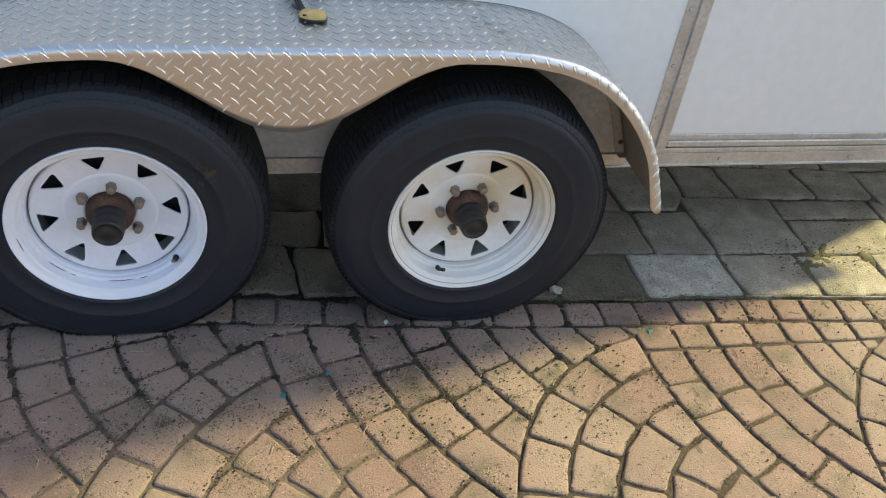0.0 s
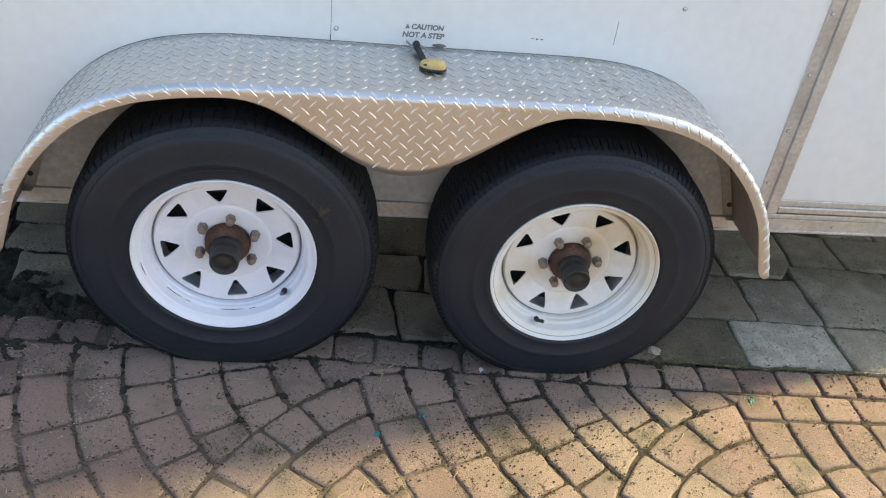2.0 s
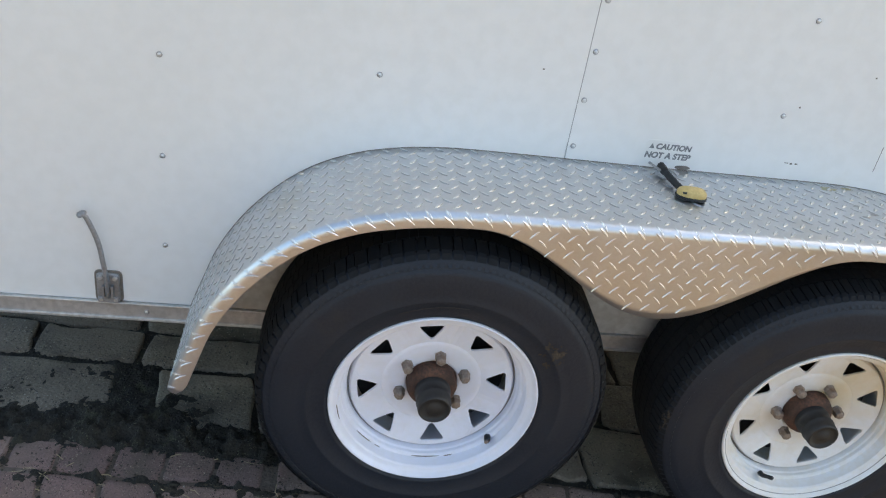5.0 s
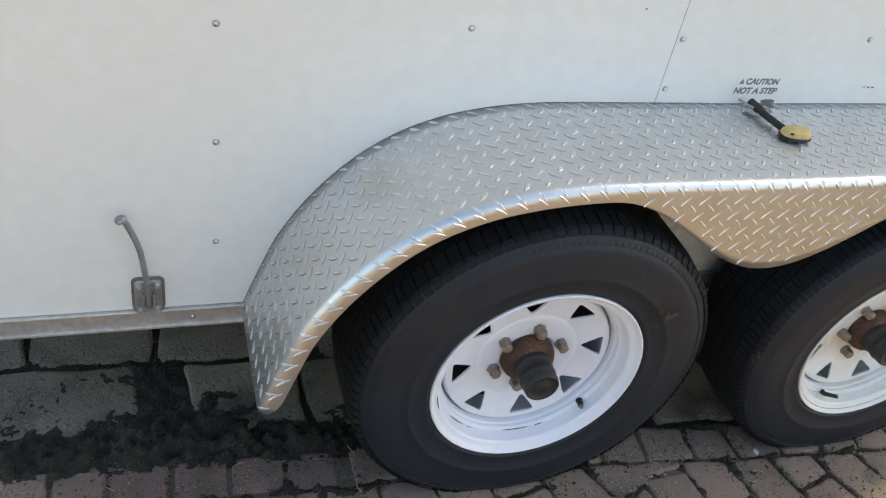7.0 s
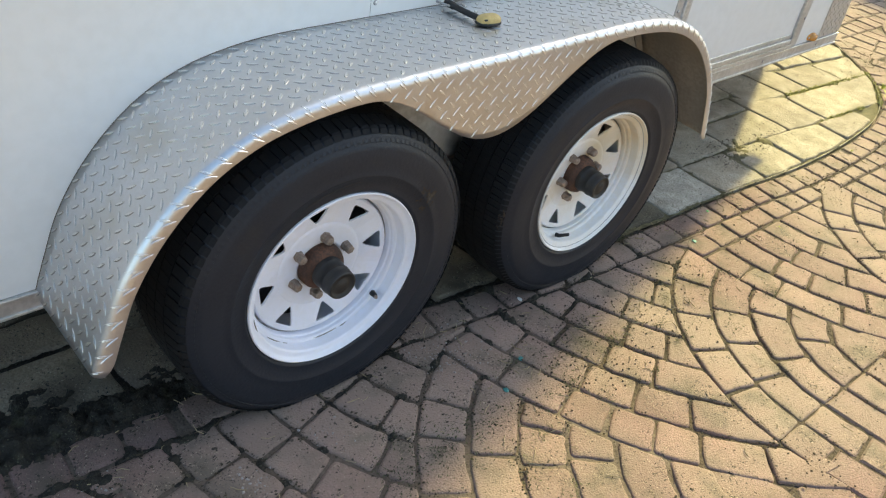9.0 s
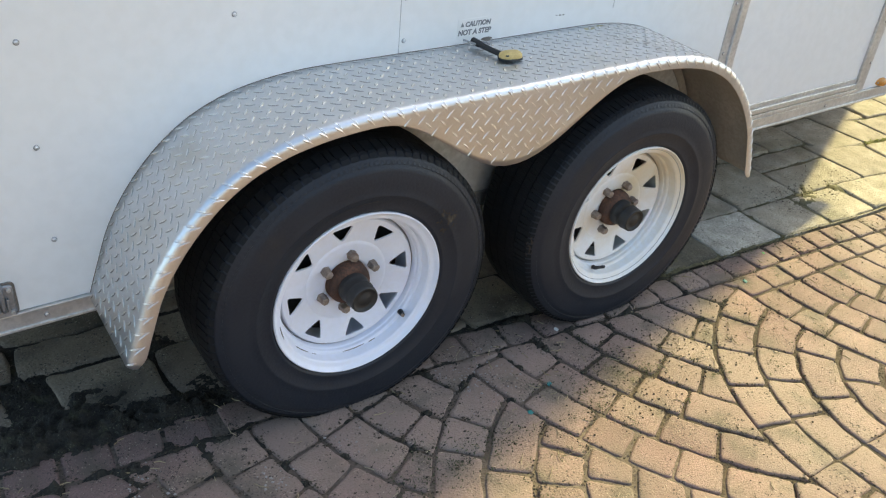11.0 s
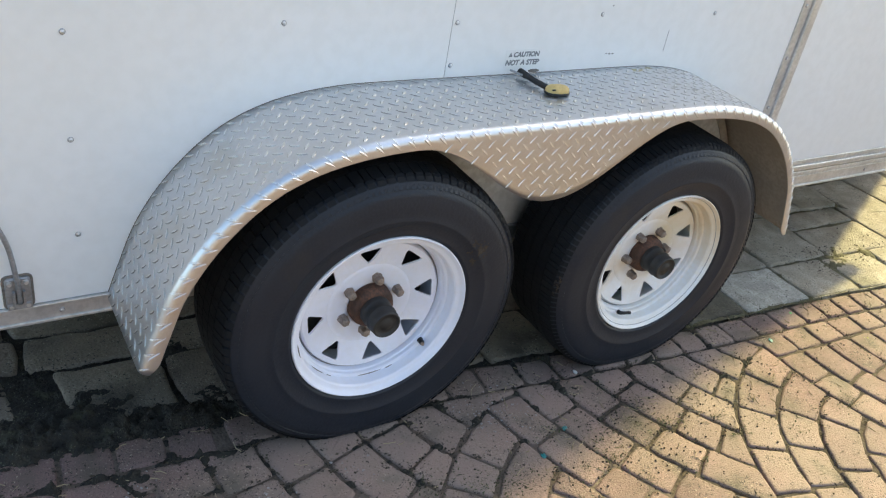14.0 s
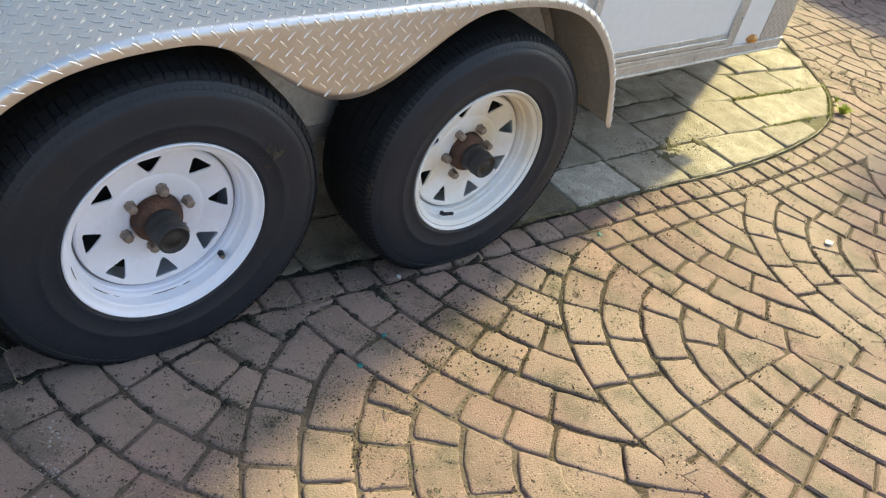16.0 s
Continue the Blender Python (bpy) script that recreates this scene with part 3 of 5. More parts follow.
    # disc with eight rounded triangular holes
    def face_y(r):
        return float(np.interp(r, [0.05, 0.088, 0.096, 0.104, 0.158, 0.167, 0.1725], [-0.1900, -0.1900, -0.1900, -0.1900, -0.2040, -0.2020, -0.1900]))

    bm = bmesh.new()
    edges = []

    def loop(points):
        vs = [bm.verts.new((px, 0, pz)) for px, pz in points]
        edges.extend(bm.edges.new((vs[i], vs[(i + 1) % len(vs)])) for i in range(len(vs)))

    ring = lambda r, n: [(r * math.cos(2 * math.pi * i / n), r * math.sin(2 * math.pi * i / n)) for i in range(n)]
    loop(ring(0.1660, 96))
    loop(ring(0.104, 64))
    for h in range(8):
        a = turn + 2 * math.pi * h / 8
        e, f = Vector((math.cos(a), math.sin(a))), Vector((-math.sin(a), math.cos(a)))
        tri = [(0.1085, 0.0), (0.1535, -0.0285), (0.1535, 0.0285)]
        pts = []
        for q in range(3):
            p0, p1, p2 = (Vector(tri[(q + d) % 3]) for d in (-1, 0, 1))
            d0, d1 = (p0 - p1).normalized(), (p2 - p1).normalized()
            for t in (0.0, 0.25, 0.5, 0.75, 1.0):
                c = (p1 + d0 * 0.011) * (1 - t) ** 2 + 2 * t * (1 - t) * p1 + (p1 + d1 * 0.011) * t**2
                pts.append(e * c.x + f * c.y)
        loop([(p.x, p.y) for p in pts])
    bmesh.ops.triangle_fill(bm, use_beauty=True, edges=edges, normal=(0, 1, 0))
    for v in bm.verts:
        v.co.y = face_y(math.hypot(v.co.x, v.co.z))
    for f in bm.faces:
        if f.normal.y > 0:
            f.normal_flip()
    for f in bm.faces:
        f.normal_update()
        if f.normal.y > 0:
            f.normal_flip()
    disc = part("disc", bm, paint, w, "white disc with triangular vent holes")
    so = disc.modifiers.new("thick", "SOLIDIFY")
    so.thickness, so.offset = 0.004, -1
    pad = part("bolt_pad", lathe([(0.104, face_y(0.104)), (0.100, -0.1915), (0.096, -0.1918), (0.090, -0.1905), (0.060, -0.1905), (0.0545, -0.1895), (0.053, -0.1820)], 64), paint, w, smooth=True)
    part("disc_edge", lathe([(0.1660, face_y(0.166)), (0.1685, -0.2000), (0.1705, -0.1950), (0.1715, -0.1860)], 96), paint, w, smooth=True)
    # brake drum seen through the holes
    part("brake_drum", lathe([(0.0, -0.1570), (0.12, -0.1570), (0.16, -0.1470), (0.165, -0.10)], 48), BLACK, w, "dark brake drum behind the rim")
    # hub and its dust cap
    part("hub", lathe([(0.0525, -0.1770), (0.0530, -0.1920), (0.0520, -0.2050), (0.0480, -0.2140), (0.0400, -0.2175), (0.034, -0.2180)], 40), RUST, w, "rusty brown iron hub", smooth=True)
    part("dust_cap", lathe([(0.036, -0.2100), (0.0372, -0.2280), (0.0360, -0.2310), (0.0345, -0.2330), (0.0345, -0.2480), (0.0358, -0.2500), (0.0358, -0.2550), (0.0338, -0.2575), (0.0342, -0.2660), (0.0332, -0.2760), (0.0315, -0.2785), (0.0285, -0.2785), (0.0270, -0.2750), (0.0140, -0.2750), (0.0125, -0.2765), (0.0, -0.2765)], 40), BLACK, w, "black rubber dust cap", smooth=True)
    me = None
    for i in range(6):
        a = lugs + i * math.pi / 3
        p = (0.0700 * math.cos(a), 0, 0.0700 * math.sin(a))
        if me is None:
            nut = lathe([(0.0125, -0.1895), (0.0128, -0.1955), (0.0112, -0.1965), (0.0110, -0.2085), (0.0095, -0.2125), (0.0040, -0.2145), (0.0, -0.2145)], 6)
            nob = part("lug_nut", nut, NUT, w, "weathered steel lug nut")
            me = nob.data
        else:
            nob = new("lug_nut", me)
            nob.parent = w
        nob.location = p
        nob.rotation_euler = (0, a * 1.7, 0)
    if not stained:
        # scuffs along the rim's lower lip
        for a0, a1, r, y in ((3.85, 4.10, 0.1862, -0.2206), (4.15, 4.23, 0.1870, -0.2206), (4.62, 4.95, 0.1845, -0.2203), (5.0, 5.1, 0.1862, -0.2206), (3.3, 3.5, 0.1945, -0.2475)):
            pts = [(r * math.cos(q), y, r * math.sin(q)) for q in np.linspace(a0, a1, 9)]
            part("scuff", tube(pts, [0.0004, 0.0008, 0.0012, 0.0009, 0.0014, 0.0010, 0.0012, 0.0007, 0.0003], 6), SEAL, w, "dark scuff")
    # dried mud on the tyre, broken up into crusts
    for a_mid, spread, rows, seed in (((3.17, 0.10, [(0.3565, -0.2395), (0.3540, -0.2450), (0.3480, -0.2530), (0.3400, -0.2570)], 3.0),) if stained else
                                      ((0.62, 0.16, [(0.292, -0.2664), (0.280, -0.2672), (0.268, -0.2672), (0.2545, -0.2682), (0.242, -0.2648), (0.230, -0.2618)], 8.0),)):
        mv, mf = [], []
        fine = spline(rows, 26)
        for i in range(40):
            a = a_mid + spread * (2 * i / 39 - 1)
            mv += [(r * math.cos(a), y, r * math.sin(a)) for r, y in fine]
        for i in range(39):
            for q in range(25):
                u, v = 2 * i / 39 - 1, 2 * q / 25 - 1
                if noise.noise(Vector((i * 0.14, q * 0.16, seed))) + 0.6 * noise.noise(Vector((i * 0.5, q * 0.5, seed))) > 0.02 + 0.5 * (u * u + v * v):
                    b = i * 26 + q
                    mf.append((b, b + 1, b + 27, b + 26))
        if mf:
            mesh("mud_smear", mv, mf, MUD, w, "brown dried mud smear")
    if not stained:
        # pale rubbed line above the rim
        pts = [(r * math.cos(q), -0.2650, r * math.sin(q)) for q, r in zip(np.linspace(1.45, 2.05, 14), np.linspace(0.2440, 0.2395, 14))]
        part("rub_mark", tube(pts, [0.0002] + [0.0004, 0.0003] * 6 + [0.0002], 6), MUD, w, "pale rubbed line")
    c, s = math.cos(valve_angle), math.sin(valve_angle)
    if stained:
        part("valve_stem", tube([(0.179 * c, -0.222, 0.179 * s), (0.1765 * c, -0.232, 0.1765 * s), (0.166 * c, -0.246, 0.166 * s), (0.158 * c, -0.257, 0.158 * s)], [0.0065, 0.0055, 0.0045, 0.0048], 10), BLACK, w, "black rubber valve stem", smooth=True)
    else:
        stem = part("valve_stem", tube([(0.181 * c, -0.218, 0.181 * s), (0.1790 * c, -0.228, 0.1790 * s), (0.1750 * c, -0.236, 0.1750 * s)], [0.0075, 0.0065, 0.0055], 10), BLACK, w, "black rubber valve stem", smooth=True)
        part("valve_tip", tube([(0.1748 * c, -0.2362, 0.1748 * s), (0.1715 * c, -0.2420, 0.1715 * s)], 0.0040, 10), NUT, stem, "bare metal valve tip")
    return w


wheel(0.0, 0.330, radians(-81), radians(84), False, radians(-40))
wheel(0.846, 0.334, radians(-68), radians(66), True, radians(-109))


def side_door():
    d = new("side_door")
    d.empty_display_size, d.parent = 0.05, trailer
    tagged(d, "closed white side door in a grey aluminium frame")
    x0, x1, z0, z1 = 1.43, 2.30, Z_LOW, 1.98
    # outer frame: a riveted flange and a raised inner rib, on three sides and at the foot
    part("frame_flange", box((x0 - 0.022, -0.004, z0 + 0.0), (x0 + 0.012, 0.0195, z1), 0.0015), TRIM, d, "riveted grey aluminium flange")
    part("frame_rib", box((x0 + 0.0125, -0.012, z0 + 0.018), (x0 + 0.044, 0.018, z1), 0.003), TRIM, d)
    part("frame_flange", box((x1 - 0.012, -0.004, z0 + 0.0), (x1 + 0.022, 0.0195, z1), 0.0015), TRIM, d)
    part("frame_rib", box((x1 - 0.044, -0.012, z0 + 0.018), (x1 - 0.0125, 0.018, z1), 0.003), TRIM, d)
    part("frame_head", box((x0 + 0.045, -0.012, z1 - 0.034), (x1 - 0.045, 0.018, z1), 0.003), TRIM, d)
    part("frame_foot", box((x0 + 0.0125, -0.009, z0 + 0.001), (x1 - 0.0125, 0.018, z0 + 0.0165), 0.002), TRIM, d)
    part("frame_foot", box((x0 + 0.045, -0.012, z0 + 0.0215), (x1 - 0.045, 0.018, z0 + 0.041), 0.003), TRIM, d)
    part("frame_foot", box((x0 + 0.045, -0.006, z0 + 0.0415), (x1 - 0.045, 0.016, z0 + 0.060), 0.002), TRIM, d)
    part("weather_strip", box((x0 + 0.013, -0.002, z0 + 0.017), (x1 - 0.013, 0.015, z0 + 0.021)), SEAL, d)
    part("door_panel", box((x0 + 0.045, -0.002, z0 + 0.0605), (x1 - 0.045, 0.014, z1 - 0.035)), WHITE, d, "white smooth door panel")
    me = rivet_mesh()
    for x in (x0 - 0.010, x1 + 0.010):
        for i in range(10):
            o = new("rivet", me)
            o.location, o.parent = (x, -0.0045, 0.458 + 0.157 * i), d


def plate_strip(name, x0, x1, z0, z1, y, label):
    """A flat diamond-plate strip on the side wall."""
    p = part(name, box((x0, y - 0.0022, z0), (x1, y, z1), 0.0006), ALU, trailer, label)
    bv, bf = [], []
    pitch = 0.0176
    for a in range(int((x1 - x0) / pitch)):
        for b in range(int((z1 - z0) / pitch)):
            if (a + b) % 2:
                continue
            turn = radians(48 if b % 2 else -42)
            u, w = Vector((math.cos(turn), 0, math.sin(turn))), Vector((-math.sin(turn), 0, math.cos(turn)))
            diamond(bv, bf, Vector((x0 + (a + 0.5) * pitch, y - 0.0022, z0 + (b + 0.5) * pitch)), u, w, Vector((0, -1, 0)))
    dark_flanks(mesh("tread_pattern", bv, bf, ALU_BAR, p, kind="stuff"))


def marker(x, z, mat, word):
    h = new("marker_light")
    h.empty_display_size, h.parent, h.location = 0.02, trailer, (x, 0, z)
    tagged(h, word + " oval marker light on the side wall")
    base = lathe([(0.0, -0.006), (0.021, -0.006), (0.024, -0.003), (0.024, 0.0)], 28)
    base.transform(Matrix.Diagonal((1.35, 1, 0.66, 1)))
    part("base", base, mat, h, smooth=True)
    lens = lathe([(0.0, -0.022), (0.010, -0.0215), (0.017, -0.018), (0.0205, -0.010), (0.021, -0.0055)], 28)
    lens.transform(Matrix.Diagonal((1.15, 1, 0.72, 1)))
    part("lens", lens, mat, h, word + " plastic lens", smooth=True)
    for s in (-1, 1):
        part("screw", lathe([(0.0, -0.0088), (0.003, -0.0085), (0.0042, -0.006)], 10, Matrix.Translation((s * 0.0265, 0, 0))), ZINC, h)


def latch():
    """A door hold-back: a zinc plate with a bent spring rod and a rubber-tipped end."""
    h = new("door_holdback")
    h.empty_display_size, h.parent, h.location = 0.02, trailer, (-0.676, 0, 0.382)
    tagged(h, "grey zinc door holdback with bent rod above bottom rail")

    def rounded(hx, z0, z1, rad, y0, y1, edge):
        """A plate in the wall's plane with round corners and a worn rim."""
        out = [(sx * (hx - rad) + rad * math.cos(a), zc + rad * math.sin(a)) for sx, zc, a0 in ((1, z1 - rad, 0), (-1, z1 - rad, 90), (-1, z0 + rad, 180), (1, z0 + rad, 270)) for a in (radians(a0 + d) for d in (0, 22.5, 45, 67.5, 90))]
        bm, mz = bmesh.new(), (z0 + z1) / 2
        rings = [[bm.verts.new((x * k, y, mz + (z - mz) * k)) for x, z in out] for k, y in ((1, y1), (1, y0 + edge), (1 - edge / hx, y0))]
        for a, b in zip(rings, rings[1:]):
            for i in range(len(out)):
                bm.faces.new((a[i], a[(i + 1) % len(out)], b[(i + 1) % len(out)], b[i]))
        bm.faces.new(rings[-1])
        bm.faces.new(rings[0])
        bmesh.ops.recalc_face_normals(bm, faces=list(bm.faces))
        return bm

    part("gasket", rounded(0.0285, -0.040, 0.0395, 0.011, -0.0028, -0.0002, 0.001), SEAL, h, "dark rubber gasket")
    part("plate", rounded(0.0235, -0.037, 0.035, 0.008, -0.0085, -0.0028, 0.002), ZINC, h, "dull zinc mounting plate")
    part("foot_bar", box((-0.022, -0.0125, -0.0365), (0.022, -0.0086, -0.022), 0.002), ZINC, h)
    for s in (-1, 1):
        part("guide", box((s * 0.009 - 0.0025, -0.018, -0.0215), (s * 0.009 + 0.0025, -0.0086, 0.008), 0.001), ZINC, h)
        for z in (-0.029, 0.025):
            part("screw", lathe([(0.0, -0.0145), (0.0040, -0.0142), (0.0052, -0.0083)], 12, Matrix.Translation((s * 0.0150, 0, z))), TRIM, h)
    pts = spline([(0.0, -0.013, -0.022), (0.0, -0.016, 0.02), (-0.003, -0.018, 0.058), (-0.010, -0.020, 0.118), (-0.026, -0.022, 0.170), (-0.034, -0.024, 0.186)], 22)
    part("rod", tube([tuple(p) for p in pts], 0.0052, 10), ZINC, h, "bent grey rod", smooth=True)
    part("rod_end", tube([(-0.034, -0.026, 0.1835), (-0.036, -0.026, 0.187), (-0.037, -0.026, 0.190)], [0.0095, 0.0105, 0.0085], 12), ZINC, h)


def writing(text, x, z, size, parent, slant=0.14):
    cu = bpy.data.curves.new("print", "FONT")
    cu.body, cu.size, cu.shear, cu.align_x, cu.extrude, cu.offset = text, size, slant, "LEFT", 0.00015, 0.0008
    tmp = bpy.data.objects.new("print", cu)
    scene.collection.objects.link(tmp)
    me = bpy.data.meshes.new_from_object(tmp.evaluated_get(bpy.context.evaluated_depsgraph_get()))
    bpy.data.objects.remove(tmp)
    me.materials.clear()
    me.materials.append(INK)
    o = new("lettering", me)
    o.parent, o.matrix_local = parent, pose(x, -0.0008, z, 90, 0, 0)
    return o


def sticker():
    s = part("sticker", box((0.397, -0.0006, 0.792), (0.502, 0.0, 0.836)), WHITE, trailer, "white warning sticker with faded black capitals")
    tri = bmesh.new()
    for p in ((0.404, 0.8175), (0.415, 0.8175), (0.4095, 0.829)):
        tri.verts.new((p[0], -0.0010, p[1]))
    tri.faces.new(list(tri.verts))
    part("warning_triangle", tri, INK, s)
    writing("CAUTION", 0.418, 0.8172, 0.0165, s)
    writing("NOT A STEP", 0.3985, 0.7972, 0.0176, s)
    # scuffs left where a fitting once was
    for x in (0.702, 0.714, 0.725):
        part("scuff", box((x, -0.0004, 0.8115 + random.uniform(-0.002, 0.002)), (x + random.uniform(0.004, 0.009), 0.0, 0.8145)), SEAL, trailer)
    part("scratch", box((0.903, -0.0003, 0.812), (0.9042, 0.0, 0.87)), SEAL, trailer)
    for x, z in ((0.69, 0.936), (0.825, 1.013), (0.155, 0.957), (-0.9, 0.62)):
        part("chip", lathe([(0, -0.0006), (0.0018, -0.0006), (0.002, 0.0)], 8, Matrix.Translation((x, 0, z))), SEAL, trailer)


def smudge(x, y, size, seed, label, mat):
    """A thin crust of dried dirt on top of the fender."""
    bm = bmesh.new()
    bmesh.ops.create_icosphere(bm, subdivisions=3, radius=size)
    for v in bm.verts:
        k = 1 + 0.9 * noise.noise(v.co * (2.2 / size) + Vector((seed, 0, 0)))
        v.co = Vector((v.co.x * k * 1.5, v.co.y * k * 0.7, v.co.z * 0.0005 / size))
    part("dirt_smudge", bm, mat, trailer, label).location = (x, y, 0.7748)


smudge(0.80, -0.026, 0.014, 4, "dried yellowish dirt crust on fender top", FILM)
smudge(0.85, -0.016, 0.007, 6, "dried yellowish dirt crust on fender top", FILM)
for sx, sy, sr in ((0.835, -0.095, 0.007), (0.855, -0.125, 0.006), (0.83, -0.140, 0.005), (0.875, -0.165, 0.006), (0.88, -0.205, 0.005)):
    smudge(sx, sy, sr, sx * 90, "grey dirt smear on fender top", DARK_ALU)
side_door()
plate_strip("corner_plate", X_REAR, -1.0, Z_LOW + 0.001, Z_HIGH - 0.02, -0.0005, "diamond-plate aluminium corner trim")
plate_strip("corner_plate", 2.50, X_FRONT, Z_LOW + 0.001, 1.1, -0.0005, "diamond-plate aluminium corner trim")
marker(-0.985, 0.488, LENS_R, "red")
marker(2.44, 0.362, LENS_O, "amber")
latch()
sticker()

def clearance_light():
    """An amber lamp that came off its mount and lies on the fender by its cable."""
    h = new("clearance_light")
    h.empty_display_size = 0.02
    h.matrix_world = trailer.matrix_world @ pose(0.462, -0.128, 0.7775, 0, 0, -8) @ Matrix.Diagonal((0.88, 0.92, 0.88, 1))
    tagged(h, "loose amber clearance light with black base lying on fender", "lamp")

    def dome(stack):
        """A rounded teardrop body from (half length, half width, height) layers."""
        bm, n = bmesh.new(), 28
        rings = []
        for hx, hy, z in stack:
            ring = []
            for q in range(n):
                a = 2 * math.pi * q / n
                e = 0.62 if math.cos(a) > 0 else 0.9      # blunter towards the outer end
                ring.append(bm.verts.new((hx * math.copysign(abs(math.cos(a)) ** e, math.cos(a)), hy * math.copysign(abs(math.sin(a)) ** 0.8, math.sin(a)), z)))
            rings.append(ring)
        for a, b in zip(rings, rings[1:]):
            for q in range(n):
                bm.faces.new((a[q], a[(q + 1) % n], b[(q + 1) % n], b[q]))
        bm.faces.new(rings[0])
        bm.faces.new(rings[-1])
        bmesh.ops.recalc_face_normals(bm, faces=list(bm.faces))
        return bm

    sharp(part("base", dome([(0.034, 0.0200, 0.0), (0.035, 0.0210, 0.0015), (0.035, 0.0210, 0.0055), (0.034, 0.0200, 0.0065)]), BLACK, h, "black plastic base"))
    lens = sharp(part("lens", dome([(0.0330, 0.0192, 0.0066), (0.0330, 0.0190, 0.0120), (0.0310, 0.0175, 0.0165), (0.0265, 0.0140, 0.0200), (0.0180, 0.0085, 0.0220), (0.0080, 0.0035, 0.0226)]), LENS_A, h, "dusty amber plastic lens"), 50)
    part("lens_slot", box((-0.024, -0.0178, 0.0135), (-0.015, -0.0135, 0.0175), 0.001), BLACK, lens)
    arm = spline([(-0.020, 0.010, 0.0100), (-0.030, 0.038, 0.0100), (-0.042, 0.076, 0.0110), (-0.052, 0.112, 0.0130)], 30)
    part("cable_sleeve", tube([tuple(p) for p in arm], [0.0072 + 0.0009 * (q % 2) for q in range(22)] + [0.0098] * 8, 12), BLACK, h, "black ribbed rubber cable sleeve", smooth=True)
    part("terminal", tube([(-0.056, 0.088, 0.012), (-0.068, 0.104, 0.013), (-0.078, 0.118, 0.014)], 0.003, 8), ZINC, h, "bare metal terminal")
    part("clip", tube([(-0.040, 0.084, 0.0200), (-0.028, 0.080, 0.0185), (-0.019, 0.078, 0.0120)], 0.003, 8), ZINC, h)
    hole = lathe([(0, -0.0008), (0.013, -0.0008), (0.0135, 0.0)], 20)
    hole.transform(Matrix.Translation((0.487, 0, 0.7800)) @ Matrix.Diagonal((1.25, 1, 0.34, 1)))
    part("cable_hole", hole, SEAL, trailer, "rusty cable hole at the fender edge")


clearance_light()

# ---- ground ----
ground = mesh("ground", [(x, y, -0.031) for x, y in ((-400, -400), (400, -400), (400, 400), (-400, 400))], [(0, 1, 2, 3)], DRIVE)
tagged(ground, "brown sandy ground under and round the paving", "ground", kind="structure")

# edge of the stone border, as (x, y), and its height along x
EDGE = [(-6.0, 0.10), (-0.8, -0.085), (-0.3, -0.100), (0.30, -0.125), (0.55, -0.150), (1.20, -0.190), (1.80, -0.204), (2.25, -0.229), (2.60, -0.222), (2.85, -0.200), (3.08, -0.165), (3.33, -0.082),
        (3.58, 0.078), (3.76, 0.283), (4.00, 0.62), (4.3, 1.05), (4.9, 1.9), (5.6, 2.9)]
edge_line = spline(EDGE, 260)


def edge_y(x):
    return float(np.interp(x, edge_line[:, 0], edge_line[:, 1]))


def inset(poly, gap):
    """A convex outline drawn in by a gap on every side, or None if nothing is left."""
    p = [Vector(q) for q in poly]
    area = sum(a.x * b.y - b.x * a.y for a, b in zip(p, p[1:] + p[:1])) / 2
    if area < 0:
        p.reverse()
    p = [q for i, q in enumerate(p) if (q - p[i - 1]).length > 0.0025]
    if len(p) < 3 or abs(area) < 0.0012:
        return None
    out = []
    for i, q in enumerate(p):
        a, b = (q - p[i - 1]).normalized(), (p[(i + 1) % len(p)] - q).normalized()
        na, nb = Vector((-a.y, a.x)), Vector((-b.y, b.x))
        k = 1 + na.dot(nb)
        if k < 0.25:
            return None
        out.append(q + (na + nb) * (gap / k))
    new_area = sum(a.x * b.y - b.x * a.y for a, b in zip(out, out[1:] + out[:1])) / 2
    return out if 0.0006 < new_area < abs(area) else None


